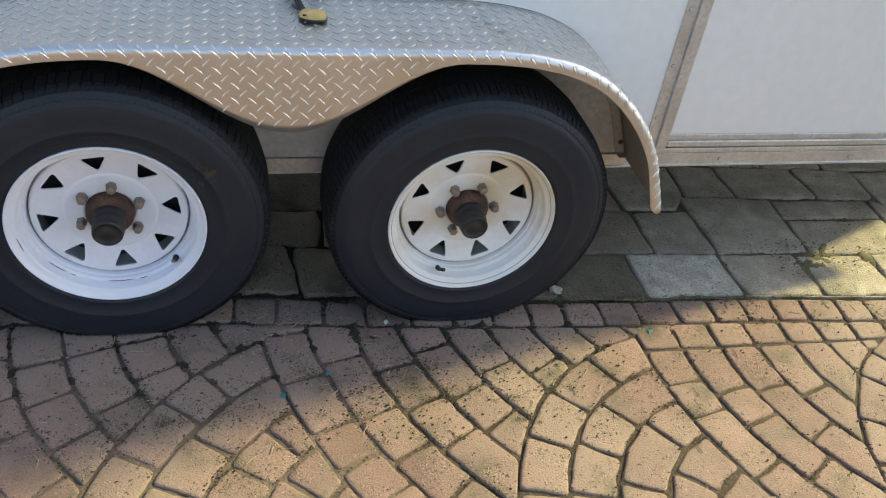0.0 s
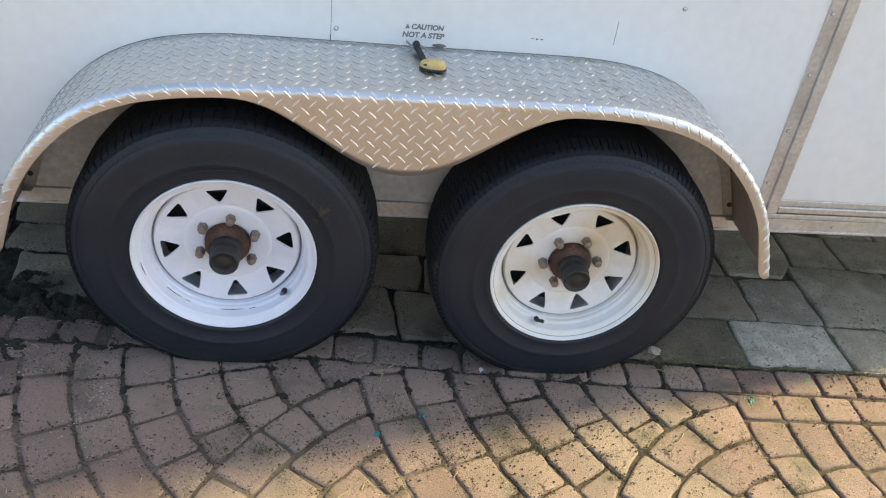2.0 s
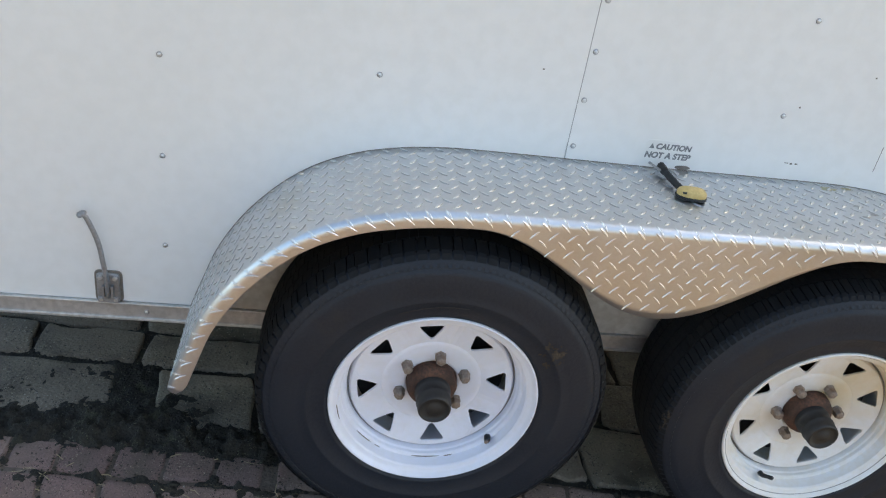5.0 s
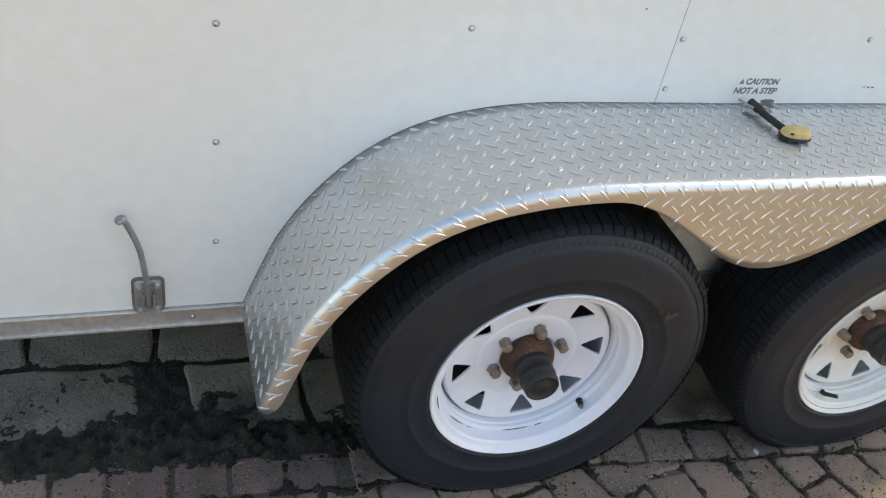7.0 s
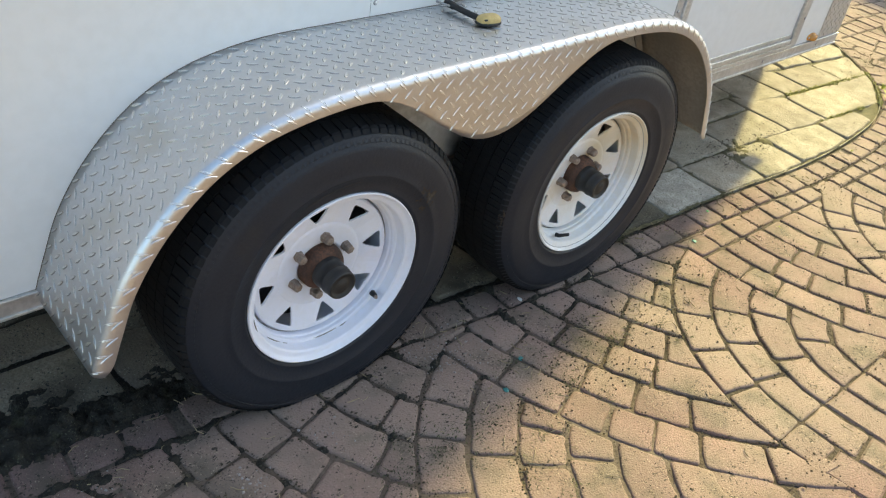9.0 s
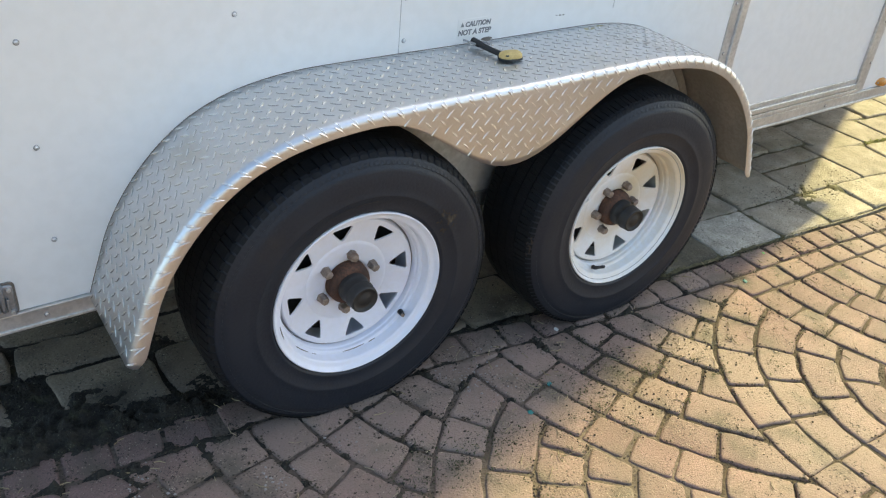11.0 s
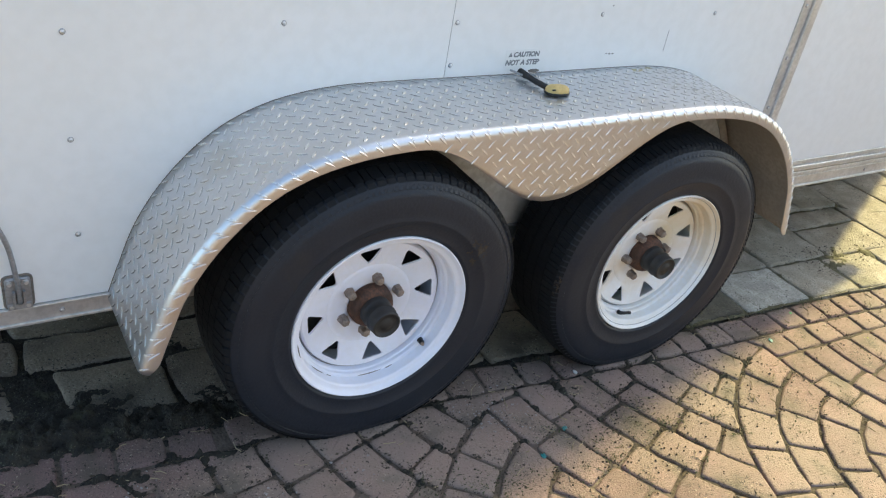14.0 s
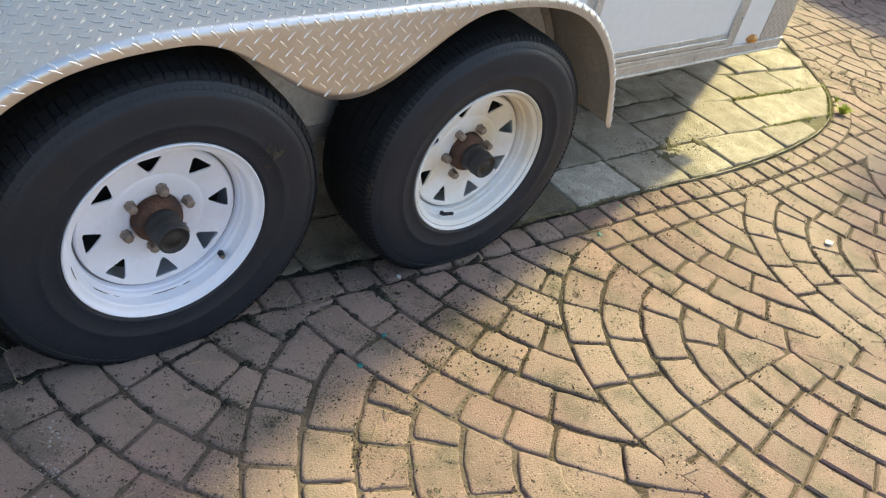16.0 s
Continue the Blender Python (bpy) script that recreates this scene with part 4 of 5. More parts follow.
def block(poly, top, gap, bevel, tilt=0.002, wob=0.0):
    """Vertices and faces of one laid block with worn, rounded upper edges and an uneven outline."""
    o = inset(poly, gap)
    if o is None:
        return None
    rings = [(0.0, -0.03), (0.0, -bevel * 1.25), (bevel * 0.35, -bevel * 0.45), (bevel, -bevel * 0.10), (bevel * 2.0, 0.0)] if wob else [(0.0, -0.03), (0.0, -bevel * 0.9), (bevel, 0.0)]
    n = len(o)
    parts = [max(2, int((o[(i + 1) % n] - q).length / 0.05)) for i, q in enumerate(o)]
    shift = [[Vector((random.uniform(-wob, wob), random.uniform(-wob, wob))) for _ in range(k)] for k in parts]
    loops = []
    for draw, drop in rings:
        q = inset(o, draw) if draw else o
        if q is None or len(q) != n:
            return None
        if wob:
            fine = []
            for i in range(n):
                a, b, before = q[i], q[(i + 1) % n], q[i - 1]
                if (o[i] - o[i - 1]).normalized().dot((o[(i + 1) % n] - o[i]).normalized()) < 0.8:
                    d = min(0.010, (a - before).length * 0.25, (b - a).length * 0.25)
                    u, v = (before - a).normalized() * d, (b - a).normalized() * d
                    fine += [a + u + shift[i][0], a + (u + v) * 0.28 + shift[i][0], a + v + shift[i][0]]
                else:
                    fine.append(a + shift[i][0])
                fine += [a.lerp(b, k / parts[i]) + shift[i][k] for k in range(1, parts[i])]
            q = fine
        loops.append((q, drop))
    cx, cy = sum(v.x for v in o) / n, sum(v.y for v in o) / n
    tx, ty = random.uniform(-tilt, tilt) / 0.08, random.uniform(-tilt, tilt) / 0.08
    high = lambda v: top + (v.x - cx) * tx * 0.25 + (v.y - cy) * ty * 0.25
    verts = [(v.x, v.y, drop if drop < -0.025 else high(v) + drop) for q, drop in loops for v in q]
    n, k = len(loops[0][0]), len(loops)
    faces = [tuple(range((k - 1) * n, k * n))]
    for r in range(k - 1):
        for i in range(n):
            j = (i + 1) % n
            faces.append((r * n + i, r * n + j, r * n + n + j, r * n + n + i))
    return verts, faces


def meets(c, r, d, rd, upper):
    """Angle about c, on radius r, at which that circle meets the circle d, rd."""
    v = Vector(d) - Vector(c)
    L = v.length
    k = (r * r + L * L - rd * rd) / (2 * r * L)
    if abs(k) >= 1:
        return None
    a = math.atan2(v.y, v.x)
    return a + math.acos(k) if upper else a - math.acos(k)


COURSE = 0.117
# arc centres and radii of the fan bays, left to right: (rising bay), (falling bay)
BAYS = {-2: ((-1.24, -1.0, 0.75), (-0.36, -0.16, 1.016)), -1: ((-0.27, -1.0, 0.77), (0.525, -0.163, 1.016)), 0: ((0.707, -1.019, 0.814), (1.652, -0.091, 1.329)),
        1: ((1.500, -0.974, 0.646), (2.33, -0.40, 0.97))}
for k in range(2, 10):
    BAYS[k] = ((0.55 + 0.95 * k, -0.97, 0.65), (1.38 + 0.95 * k, -0.40, 0.97))
for k in range(-9, -2):
    BAYS[k] = ((0.67 + 0.955 * k, -1.0, 0.76), (1.55 + 0.955 * k, -0.16, 1.016))
# sideways step from one row of fans to the next
STEP = {-2: 0.40, -1: 0.384, 0: 0.534, 1: 0.44}


def wrap(a):
    return a % (2 * math.pi)


def course_blocks(c, r_out, r_in, ends_out, ends_in, out):
    """Cuts one curved course into blocks, from its start to its end angle on either arc."""
    (a0, a1), (b0, b1) = ends_out, ends_in
    mid = (r_out + r_in) / 2
    length = (abs(a1 - a0) * r_out + abs(b1 - b0) * r_in) / 2
    if length < 0.05:
        return
    # cross joints point at the centre; only the end pieces are cut aslant
    way = 1 if a1 + b1 > a0 + b0 else -1
    lo, hi = max(a0 * way, b0 * way), min(a1 * way, b1 * way)
    cuts, s = [(a0, b0)], 0.0
    while True:
        s += random.choice((0.115, 0.14, 0.16, 0.185)) * random.uniform(0.94, 1.06)
        if lo + s / mid > hi - 0.05 / mid:
            break
        cuts.append(((lo + s / mid) * way,) * 2)
    cuts.append((a1, b1))
    for (p0, q0), (p1, q1) in zip(cuts, cuts[1:]):
        pts = [(c[0] + r * math.cos(a), c[1] + r * math.sin(a)) for r, a in (
            (r_out, p0), (r_out, (p0 + p1) / 2), (r_out, p1), (r_in, q1), (r_in, (q0 + q1) / 2), (r_in, q0))]
        out.append(pts)


def fan_row(bays, j, out, ks):
    sy = -0.884 * j
    for k in ks:
        if k not in bays or k + 1 not in bays:
            continue
        (cx, cy, R), (dx, dy, D) = bays[k]
        sx = STEP.get(k, 0.44) * j
        c, d = (cx + sx, cy + sy), (dx + sx, dy + sy)
        nx, ny, N = bays[k + 1][0]
        nxt = (nx + STEP.get(k + 1, 0.44) * j, ny + sy)
        # rising bay: arcs about c from due left up to the falling bay's first arc
        n = 0
        while R - n * COURSE > 0.05:
            r0, r1 = R - n * COURSE, R - (n + 1) * COURSE
            e0, e1 = meets(c, r0, d, D, True), meets(c, max(r1, 0.015), d, D, True)
            n += 1
            if e0 is None or e1 is None:
                continue
            # the meeting point that lies on the upper left of c
            pick = lambda r: min((wrap(meets(c, r, d, D, u)) for u in (True, False)), key=lambda a: abs(a - math.pi * 0.75))
            e0, e1 = pick(r0), pick(max(r1, 0.015))
            if e0 < math.pi and e1 < math.pi:
                foot = {0: 0.028, 1: 0.006}.get(k, 0.036)     # down to the next row of fans
                course_blocks(c, r0, max(r1, 0.015), (math.pi + min(foot / r0, 0.5), e0), (math.pi + min(foot / max(r1, 0.015), 0.5), e1), out)
        # falling bay: straight from above, then arcs about d from due left down to the next rising bay
        n = 0
        while D - n * COURSE > 0.05:
            r0, r1 = D - n * COURSE, max(D - (n + 1) * COURSE, 0.015)
            n += 1
            got = []
            for r in (r0, r1):
                both = [meets(d, r, nxt, N, u) for u in (True, False)]
                if both[0] is None:
                    # the innermost arcs end below their centre
                    got.append(wrap(math.atan2(nxt[1] - d[1], nxt[0] - d[0])))
                else:
                    got.append(min((wrap(a) for a in both), key=lambda a: abs(a - math.pi * 1.2)))
            if len(got) < 2:
                continue
            top = -0.05 + sy
            start = math.pi
            if dy + sy > top + 0.1:
                start = math.pi + 0.0
            course_blocks(d, r0, r1, (start, got[0]), (start, got[1]), out)
            if dy + sy < -0.25 + sy:
                y = dy + sy
                while y < -0.12 + sy:
                    h = random.uniform(0.11, 0.16)
                    out.append([(d[0] - r0, y), (d[0] - r0, y + h), (d[0] - r1, y + h), (d[0] - r1, y)])
                    y += h


def clip_top(poly, drop):
    """Cuts an outline along the line that runs a given distance outside the stone edge."""
    out = []
    side = lambda p: edge_y(p[0]) - drop - p[1]
    for a, b in zip(poly, poly[1:] + poly[:1]):
        sa, sb = side(a), side(b)
        if sa >= 0:
            out.append(a)
        if (sa >= 0) != (sb >= 0):
            t = sa / (sa - sb)
            out.append((a[0] + (b[0] - a[0]) * t, a[1] + (b[1] - a[1]) * t))
    return out


JOINTS = []


def paving():
    base = tagged(new("paving"), "tan and brown concrete pavers laid in fans", "paving", kind="structure")
    base.empty_display_size = 0.1
    polys = []
    fan_row(BAYS, 0, polys, range(-4, 8))
    for j in range(1, 6):
        fan_row(BAYS, j, polys, range(-4 - j // 2, 8 - j // 2))
    for j in range(1, 5):
        fan_row(BAYS, -j, polys, range(1 + j // 2, 9))
    shaped = []
    for p in polys:
        q = clip_top(p, 0.104)
        if len(q) >= 3:
            shaped.append(q)
    # a soldier row along the stones
    s = np.r_[0, np.cumsum(np.linalg.norm(np.diff(edge_line, axis=0), axis=1))]
    at = lambda v, off: (lambda x, y, n: (x + n[0] * off, y + n[1] * off))(
        float(np.interp(v, s, edge_line[:, 0])), float(np.interp(v, s, edge_line[:, 1])),
        (lambda t: (t[1] / math.hypot(*t), -t[0] / math.hypot(*t)))(
            (float(np.interp(v + 0.02, s, edge_line[:, 0]) - np.interp(v - 0.02, s, edge_line[:, 0])),
             float(np.interp(v + 0.02, s, edge_line[:, 1]) - np.interp(v - 0.02, s, edge_line[:, 1])))))
    v = 2.0
    while v < s[-1] - 0.3:
        w = random.uniform(0.10, 0.125)
        shaped.append([at(v, 0.006), at(v + w, 0.006), at(v + w, 0.104), at(v, 0.104)])
        v += w
    near, far_v, far_f, laid = [], [], [], []
    for p in shaped:
        cx, cy = sum(q[0] for q in p) / len(p), sum(q[1] for q in p) / len(p)
        if not (-3.4 < cx < 7.6 and -5.0 < cy < 3.6) or cy > edge_y(cx):
            continue
        p = [(q[0] + random.uniform(-0.0022, 0.0022), q[1] + random.uniform(-0.0022, 0.0022)) for q in p]
        close = -0.75 < cx < 2.25 and -1.05 < cy < 0
        top = random.uniform(-0.003, 0.0015)
        got = (block(p, top, 0.0042, 0.0050, 0.003, 0.0026) if close else None) or block(p, top, 0.0046, 0.0055)
        if got is None:
            continue
        laid.append(p)
        if -1.3 < cx < 3.0 and cy > -1.3:
            JOINTS.extend(zip(p, p[1:] + p[:1]))
        if close:
            near.append((math.hypot(cx - 0.6, cy + 0.6), cx, cy, got))
        else:
            k = len(far_v)
            far_v += got[0]
            far_f += [tuple(k + i for i in f) for f in got[1]]
    # plain bond where the fans leave a corner open
    taken = set()
    for p in laid:
        xs, ys = [q[0] for q in p], [q[1] for q in p]
        for ix in range(int(min(xs) // 0.02), int(max(xs) // 0.02) + 1):
            for iy in range(int(min(ys) // 0.02), int(max(ys) // 0.02) + 1):
                qx, qy = ix * 0.02 + 0.01, iy * 0.02 + 0.01
                sides = [(b[0] - a[0]) * (qy - a[1]) - (b[1] - a[1]) * (qx - a[0]) for a, b in zip(p, p[1:] + p[:1])]
                if all(v > -1e-4 for v in sides) or all(v < 1e-4 for v in sides):
                    taken.add((ix, iy))
    bounds = lambda ix, iy: -3.3 < ix * 0.02 < 6.6 and -4.6 < iy * 0.02 < min(edge_y(ix * 0.02) - 0.11, 3.0)
    open_cells = {(ix, iy) for ix in range(-170, 335) for iy in range(-235, 155) if (ix, iy) not in taken and bounds(ix, iy)}
    # wide gaps get whole blocks in plain bond, small ones a single cut piece
    fill = []
    for row in range(-42, 30):
        for col in range(-24, 48):
            x0, y0 = col * 0.16 + (row % 2) * 0.08, row * 0.12
            cells = [(int((x0 + dx) // 0.02), int((y0 + dy) // 0.02)) for dx in (0.01, 0.03, 0.05, 0.07, 0.09, 0.11, 0.13, 0.15) for dy in (0.01, 0.03, 0.05, 0.07, 0.09, 0.11)]
            if sum(c in open_cells for c in cells) > 40:
                fill.append([(x0, y0), (x0 + 0.16, y0), (x0 + 0.16, y0 + 0.12), (x0, y0 + 0.12)])
                open_cells.difference_update(cells)
    while open_cells:
        stack, group = [open_cells.pop()], []
        while stack:
            ix, iy = stack.pop()
            group.append((ix, iy))
            for n in ((ix + 1, iy), (ix - 1, iy), (ix, iy + 1), (ix, iy - 1)):
                if n in open_cells and math.dist(n, group[0]) < 6:
                    open_cells.discard(n)
                    stack.append(n)
        if len(group) < 5:
            continue
        corners = sorted({(ix + a, iy + b) for ix, iy in group for a in (0, 1) for b in (0, 1)})
        hull = []
        for run in (corners, corners[::-1]):
            base_len = len(hull)
            for c in run:
                while len(hull) > base_len + 1 and (hull[-1][0] - hull[-2][0]) * (c[1] - hull[-2][1]) - (hull[-1][1] - hull[-2][1]) * (c[0] - hull[-2][0]) <= 0:
                    hull.pop()
                hull.append(c)
            hull.pop()
        area = sum(a[0] * b[1] - b[0] * a[1] for a, b in zip(hull, hull[1:] + hull[:1])) / 2
        if abs(area) < 1.7 * len(group):
            fill.append([(a * 0.02, b * 0.02) for a, b in hull])
    for p in fill:
        got = block(p, random.uniform(-0.0050, -0.0035), 0.0036, 0.0042)
        if got:
            k = len(far_v)
            far_v += got[0]
            far_f += [tuple(k + q for q in g) for g in got[1]]
    near.sort(key=lambda e: e[0])
    for i, (_, cx, cy, (v, f)) in enumerate(near):
        if i < 300:
            o = sharp(mesh("paver", [(a - cx, b - cy, c) for a, b, c in v], f, PAVER, base), 50)
            o.location = (cx, cy, 0)
        else:
            k = len(far_v)
            far_v += v
            far_f += [tuple(k + q for q in g) for g in f]
    mesh("pavers", far_v, far_f, PAVER_FAR, base, kind="stuff")


def stone_border():
    base = tagged(new("stone_border"), "weathered grey-brown stone blocks in rows under the trailer", "paving", kind="structure")
    base.empty_display_size = 0.1
    r = random.Random(5)
    # lines between the rows, as heights in y over x, and the cross joints of each row
    lines = [lambda x: edge_y(x) + float(np.interp(x, [-0.40, 0.1], [0.066, 0.010])),
             lambda x: float(np.interp(x, [-1.3, -0.45, 0.43, 1.2, 2.1, 2.7, 3.4], [0.195, 0.174, 0.084, 0.022, 0.0, -0.04, -0.075])),
             lambda x: float(np.interp(x, [-1.3, -0.9, -0.1, 0.6, 1.79, 1.80, 2.60, 2.61, 3.8], [0.36, 0.32, 0.30, 0.25, 0.24, 0.315, 0.300, 0.205, 0.125])),
             lambda x: float(np.interp(x, [-1.3, 0.0, 1.79, 1.80, 2.60, 2.92, 2.93, 3.9], [0.52, 0.52, 0.44, 0.52, 0.49, 0.50, 0.40, 0.315])),
             lambda x: float(np.interp(x, [-1.3, 2.92, 2.93, 4.0], [0.72, 0.70, 0.60, 0.52])), lambda x: 0.92, lambda x: 1.13, lambda x: 1.32]
    rows = [[-2.4, -2.0, -1.66, -1.34, -1.08, -0.70, -0.61, -0.36, -0.10, 0.19, 0.45, 0.70, 0.95, 1.19, 1.465, 1.80, 2.07, 2.343, 2.76, 3.10, 3.40],
            [-2.4, -2.05, -1.72, -1.42, -1.17, -0.935, -0.67, -0.36, -0.06, 0.24, 0.53, 0.82, 1.08, 1.32, 1.575, 1.80, 2.145, 2.56, 2.86, 3.23, 3.66],
            [-2.4, -2.1, -1.75, -1.40, -1.17, -0.69, -0.32, 0.0, 0.30, 0.62, 0.95, 1.28, 1.56, 1.82, 2.03, 2.36, 2.61, 2.90, 3.106, 3.42, 3.76]]
    while len(rows) < len(lines) - 1:
        cuts, x = [], -2.4 + 0.13 * len(rows)
        while x < 4.7:
            cuts.append(x)
            x += r.choice((0.22, 0.27, 0.33, 0.36))
        rows.append(cuts)
    for ri, cuts in enumerate(rows):
        leans = [r.uniform(-0.018, 0.018) for _ in cuts]
        for k, (a, b) in enumerate(zip(cuts, cuts[1:])):
            if ri == 0 and a == -0.70:
                continue        # a stone is missing here; moss fills its bed
            inner = lambda q: min(max(q, a + 0.02), b - 0.02)
            spans = [(lambda q: lines[ri](inner(q)), lambda q: lines[ri + 1](inner(q)))]
            if ri == 1 and a == 2.145:
                spans = [(spans[0][0], lambda q: 0.182), (lambda q: 0.186, spans[0][1])]
            for low, top in spans:
                pts = [(q, low(q)) for q in (a + (b - a) * e / 4 for e in range(5))]
                pts += [(q, top(q) + r.uniform(-0.006, 0.006)) for q in (b + leans[k + 1], a + leans[k])]
                # the last ones are cut along the curved edge
                pts = [(x, max(y, edge_y(x) + 0.008)) for x, y in pts]
                got = block(pts, random.uniform(-0.004, 0.003), 0.0065 if a < 0.4 else 0.0050, 0.0060, 0.006, 0.0075 if a < 0.4 else 0.005)
                if got:
                    cx, cy = pts[0]
                    o = mesh("stone", [(p - cx, q - cy, z) for p, q, z in got[0]], got[1], (STONE_MOSSY if a == 1.19 else STONE_PALE if a == 1.465 else STONE_DARK if a < 1.4 else STONE) if ri == 0 else STONE_DARK if a < 1.4 else STONE, base)
                    sharp(o, 50)
                    o.location = (cx, cy, 0)


def bed(name, mat, label, x0, x1, v0, v1, level, grain, mounds, step=0.011):
    """A crumbly bed of soil along the stone edge, between two distances from it, with a few heaps (x, distance, radius, height)."""
    xs, vs = np.arange(x0, x1, step), np.arange(v0, v1, step)
    ey = [edge_y(float(x)) for x in xs]
    verts, faces = [], []
    for x, e in zip(xs, ey):
        heaps = [m for m in mounds if abs(x - m[0]) < m[2] * 3.7]
        for v in vs:
            p = Vector((x, v, 0.0))
            z = level + grain * noise.noise(p * 9) + grain * 0.8 * noise.noise(p * 34) + grain * 0.7 * noise.noise(p * 80) + grain * 0.5 * noise.noise(p * 160)
            for mx, mv, mr, mh in heaps:
                d2 = ((x - mx) ** 2 * 0.45 + (v - mv) ** 2) / mr**2
                if d2 < 6:
                    z += mh * math.exp(-d2) * (0.65 + 1.1 * noise.noise(p * 16) + 0.8 * noise.noise(p * 48) + 0.35 * noise.noise(p * 130) + 0.25 * noise.noise(p * 260))
            verts.append((float(x), float(e + v), z))
    n = len(vs)
    for i in range(len(xs) - 1):
        for k in range(n - 1):
            a = i * n + k
            faces.append((a, a + n, a + n + 1, a + 1))
    tagged(mesh(name, verts, faces, mat, smooth=True), label, "soil", kind="structure")


def edging():
    """A thin pale strip between the stones and the pavers."""
    verts, faces = [], []
    line = [p for p in edge_line if 1.75 < p[0] < 4.4]
    for i, p in enumerate(line):
        d = line[min(i + 1, len(line) - 1)] - line[max(i - 1, 0)]
        n = np.array([-d[1], d[0]]) / np.linalg.norm(d)
        wave = 0.0012 * noise.noise(Vector((p[0] * 7, 0, 2)))
        verts += [(p[0] + n[0] * e, p[1] + n[1] * e, z + wave) for e, z in ((0.001, -0.02), (0.001, 0.0012), (0.0038, 0.0012), (0.0038, -0.02))]
    for i in range(len(line) - 1):
        faces += [(4 * i + k, 4 * i + k + 1, 4 * i + k + 5, 4 * i + k + 4) for k in range(3)]
    tagged(mesh("edging_strip", verts, faces, PALE_STRIP), "thin pale strip along the stone border", "edging", kind="structure")


stone_border()
paving()
edging()
bed("joint_fill", SAND, "pale sandy soil filling the paver joints", -1.6, 0.62, -1.5, 0.004, -0.0064, 0.0026, [])
bed("joint_fill", SOIL, "brown sandy soil filling the paver joints", 0.61, 3.6, -1.5, 0.004, -0.0078, 0.0026, [])
bed("joint_fill", SOIL, "brown sandy soil filling the paver joints", 3.59, 5.6, -3.2, 0.004, -0.0075, 0.0028, [], 0.025)
_m = random.Random(12)
CRACKS = [(x + _m.uniform(-0.05, 0.05), -0.115 + _m.gauss(0, 0.02), _m.uniform(0.009, 0.018), 0.0085) for x in np.arange(-1.2, 0.75, 0.04)]
_near = [j for j in JOINTS if -1.28 < j[0][0] < 1.25 and edge_y(j[0][0]) - j[0][1] < (0.34 if j[0][0] < 0.1 else 0.24)]
for _ in range(340):
    a, b = _near[_m.randrange(len(_near))]
    t = _m.random()
    x, y = a[0] + (b[0] - a[0]) * t, a[1] + (b[1] - a[1]) * t
    CRACKS.append((x, y - edge_y(x), _m.uniform(0.005, 0.010), _m.uniform(0.006, 0.012)))
bed("crack_moss", MOSS, "black moss and dirt in the cracks between pavers", -1.3, 1.3, -0.36, 0.012, -0.0085, 0.0035, CRACKS, 0.0045)
bed("moss_bed", MOSS, "black-green moss and dirt between the stone blocks", -1.3, 0.3, -0.03, 0.34, -0.0066, 0.0082,
    [(-0.78, 0.03, 0.06, 0.020), (-0.62, 0.05, 0.07, 0.021), (-0.46, 0.03, 0.06, 0.020), (-0.32, 0.02, 0.05, 0.018), (-0.92, 0.02, 0.05, 0.016), (-0.55, 0.12, 0.045, 0.016), (-0.44, 0.05, 0.06, 0.012), (-0.18, 0.03, 0.06, 0.012), (-0.85, 0.01, 0.03, 0.011), (-0.66, 0.02, 0.05, 0.011), (-1.05, 0.06, 0.05, 0.011)], 0.006)
bed("moss_bed", MOSS, "black-green moss and dirt between the stone blocks", 0.3, 1.15, 0.0, 0.7, -0.011, 0.006, [(0.55, 0.02, 0.03, 0.008)])
bed("moss_bed", MOSS, "black-green moss and dirt between the stone blocks", -1.3, 0.3, 0.34, 0.9, -0.011, 0.006, [])
bed("mossy_joint", MOSSY, "olive moss and soil in the stone joints", 1.15, 4.0, 0.004, 1.2, -0.0095, 0.005,
    [(1.30, 0.08, 0.08, 0.010), (2.15, 0.20, 0.07, 0.010), (2.35, 0.20, 0.06, 0.010)])


# ---- small things on the ground ----
def scrap(name, x, y, size, mat, label, category, seed):
    """A crumpled bit of thin stuff that lies on the ground."""
    r = random.Random(seed)
    bm = bmesh.new()
    bmesh.ops.create_icosphere(bm, subdivisions=2, radius=size)
    for v in bm.verts:
        k = 1 + 0.75 * noise.noise(v.co * (2.0 / size) + Vector((seed, 0, 0)))
        v.co = Vector((v.co.x * k * 1.3, v.co.y * k, v.co.z * k * 0.35))
    low = min(v.co.z for v in bm.verts)
    bm.transform(Matrix.Rotation(r.uniform(0, 6), 4, "Z") @ Matrix.Translation((0, 0, -low)))
    o = part(name, bm, mat, None, label)
    o.location = (x, y, -0.001)
    tagged(o, category=category)


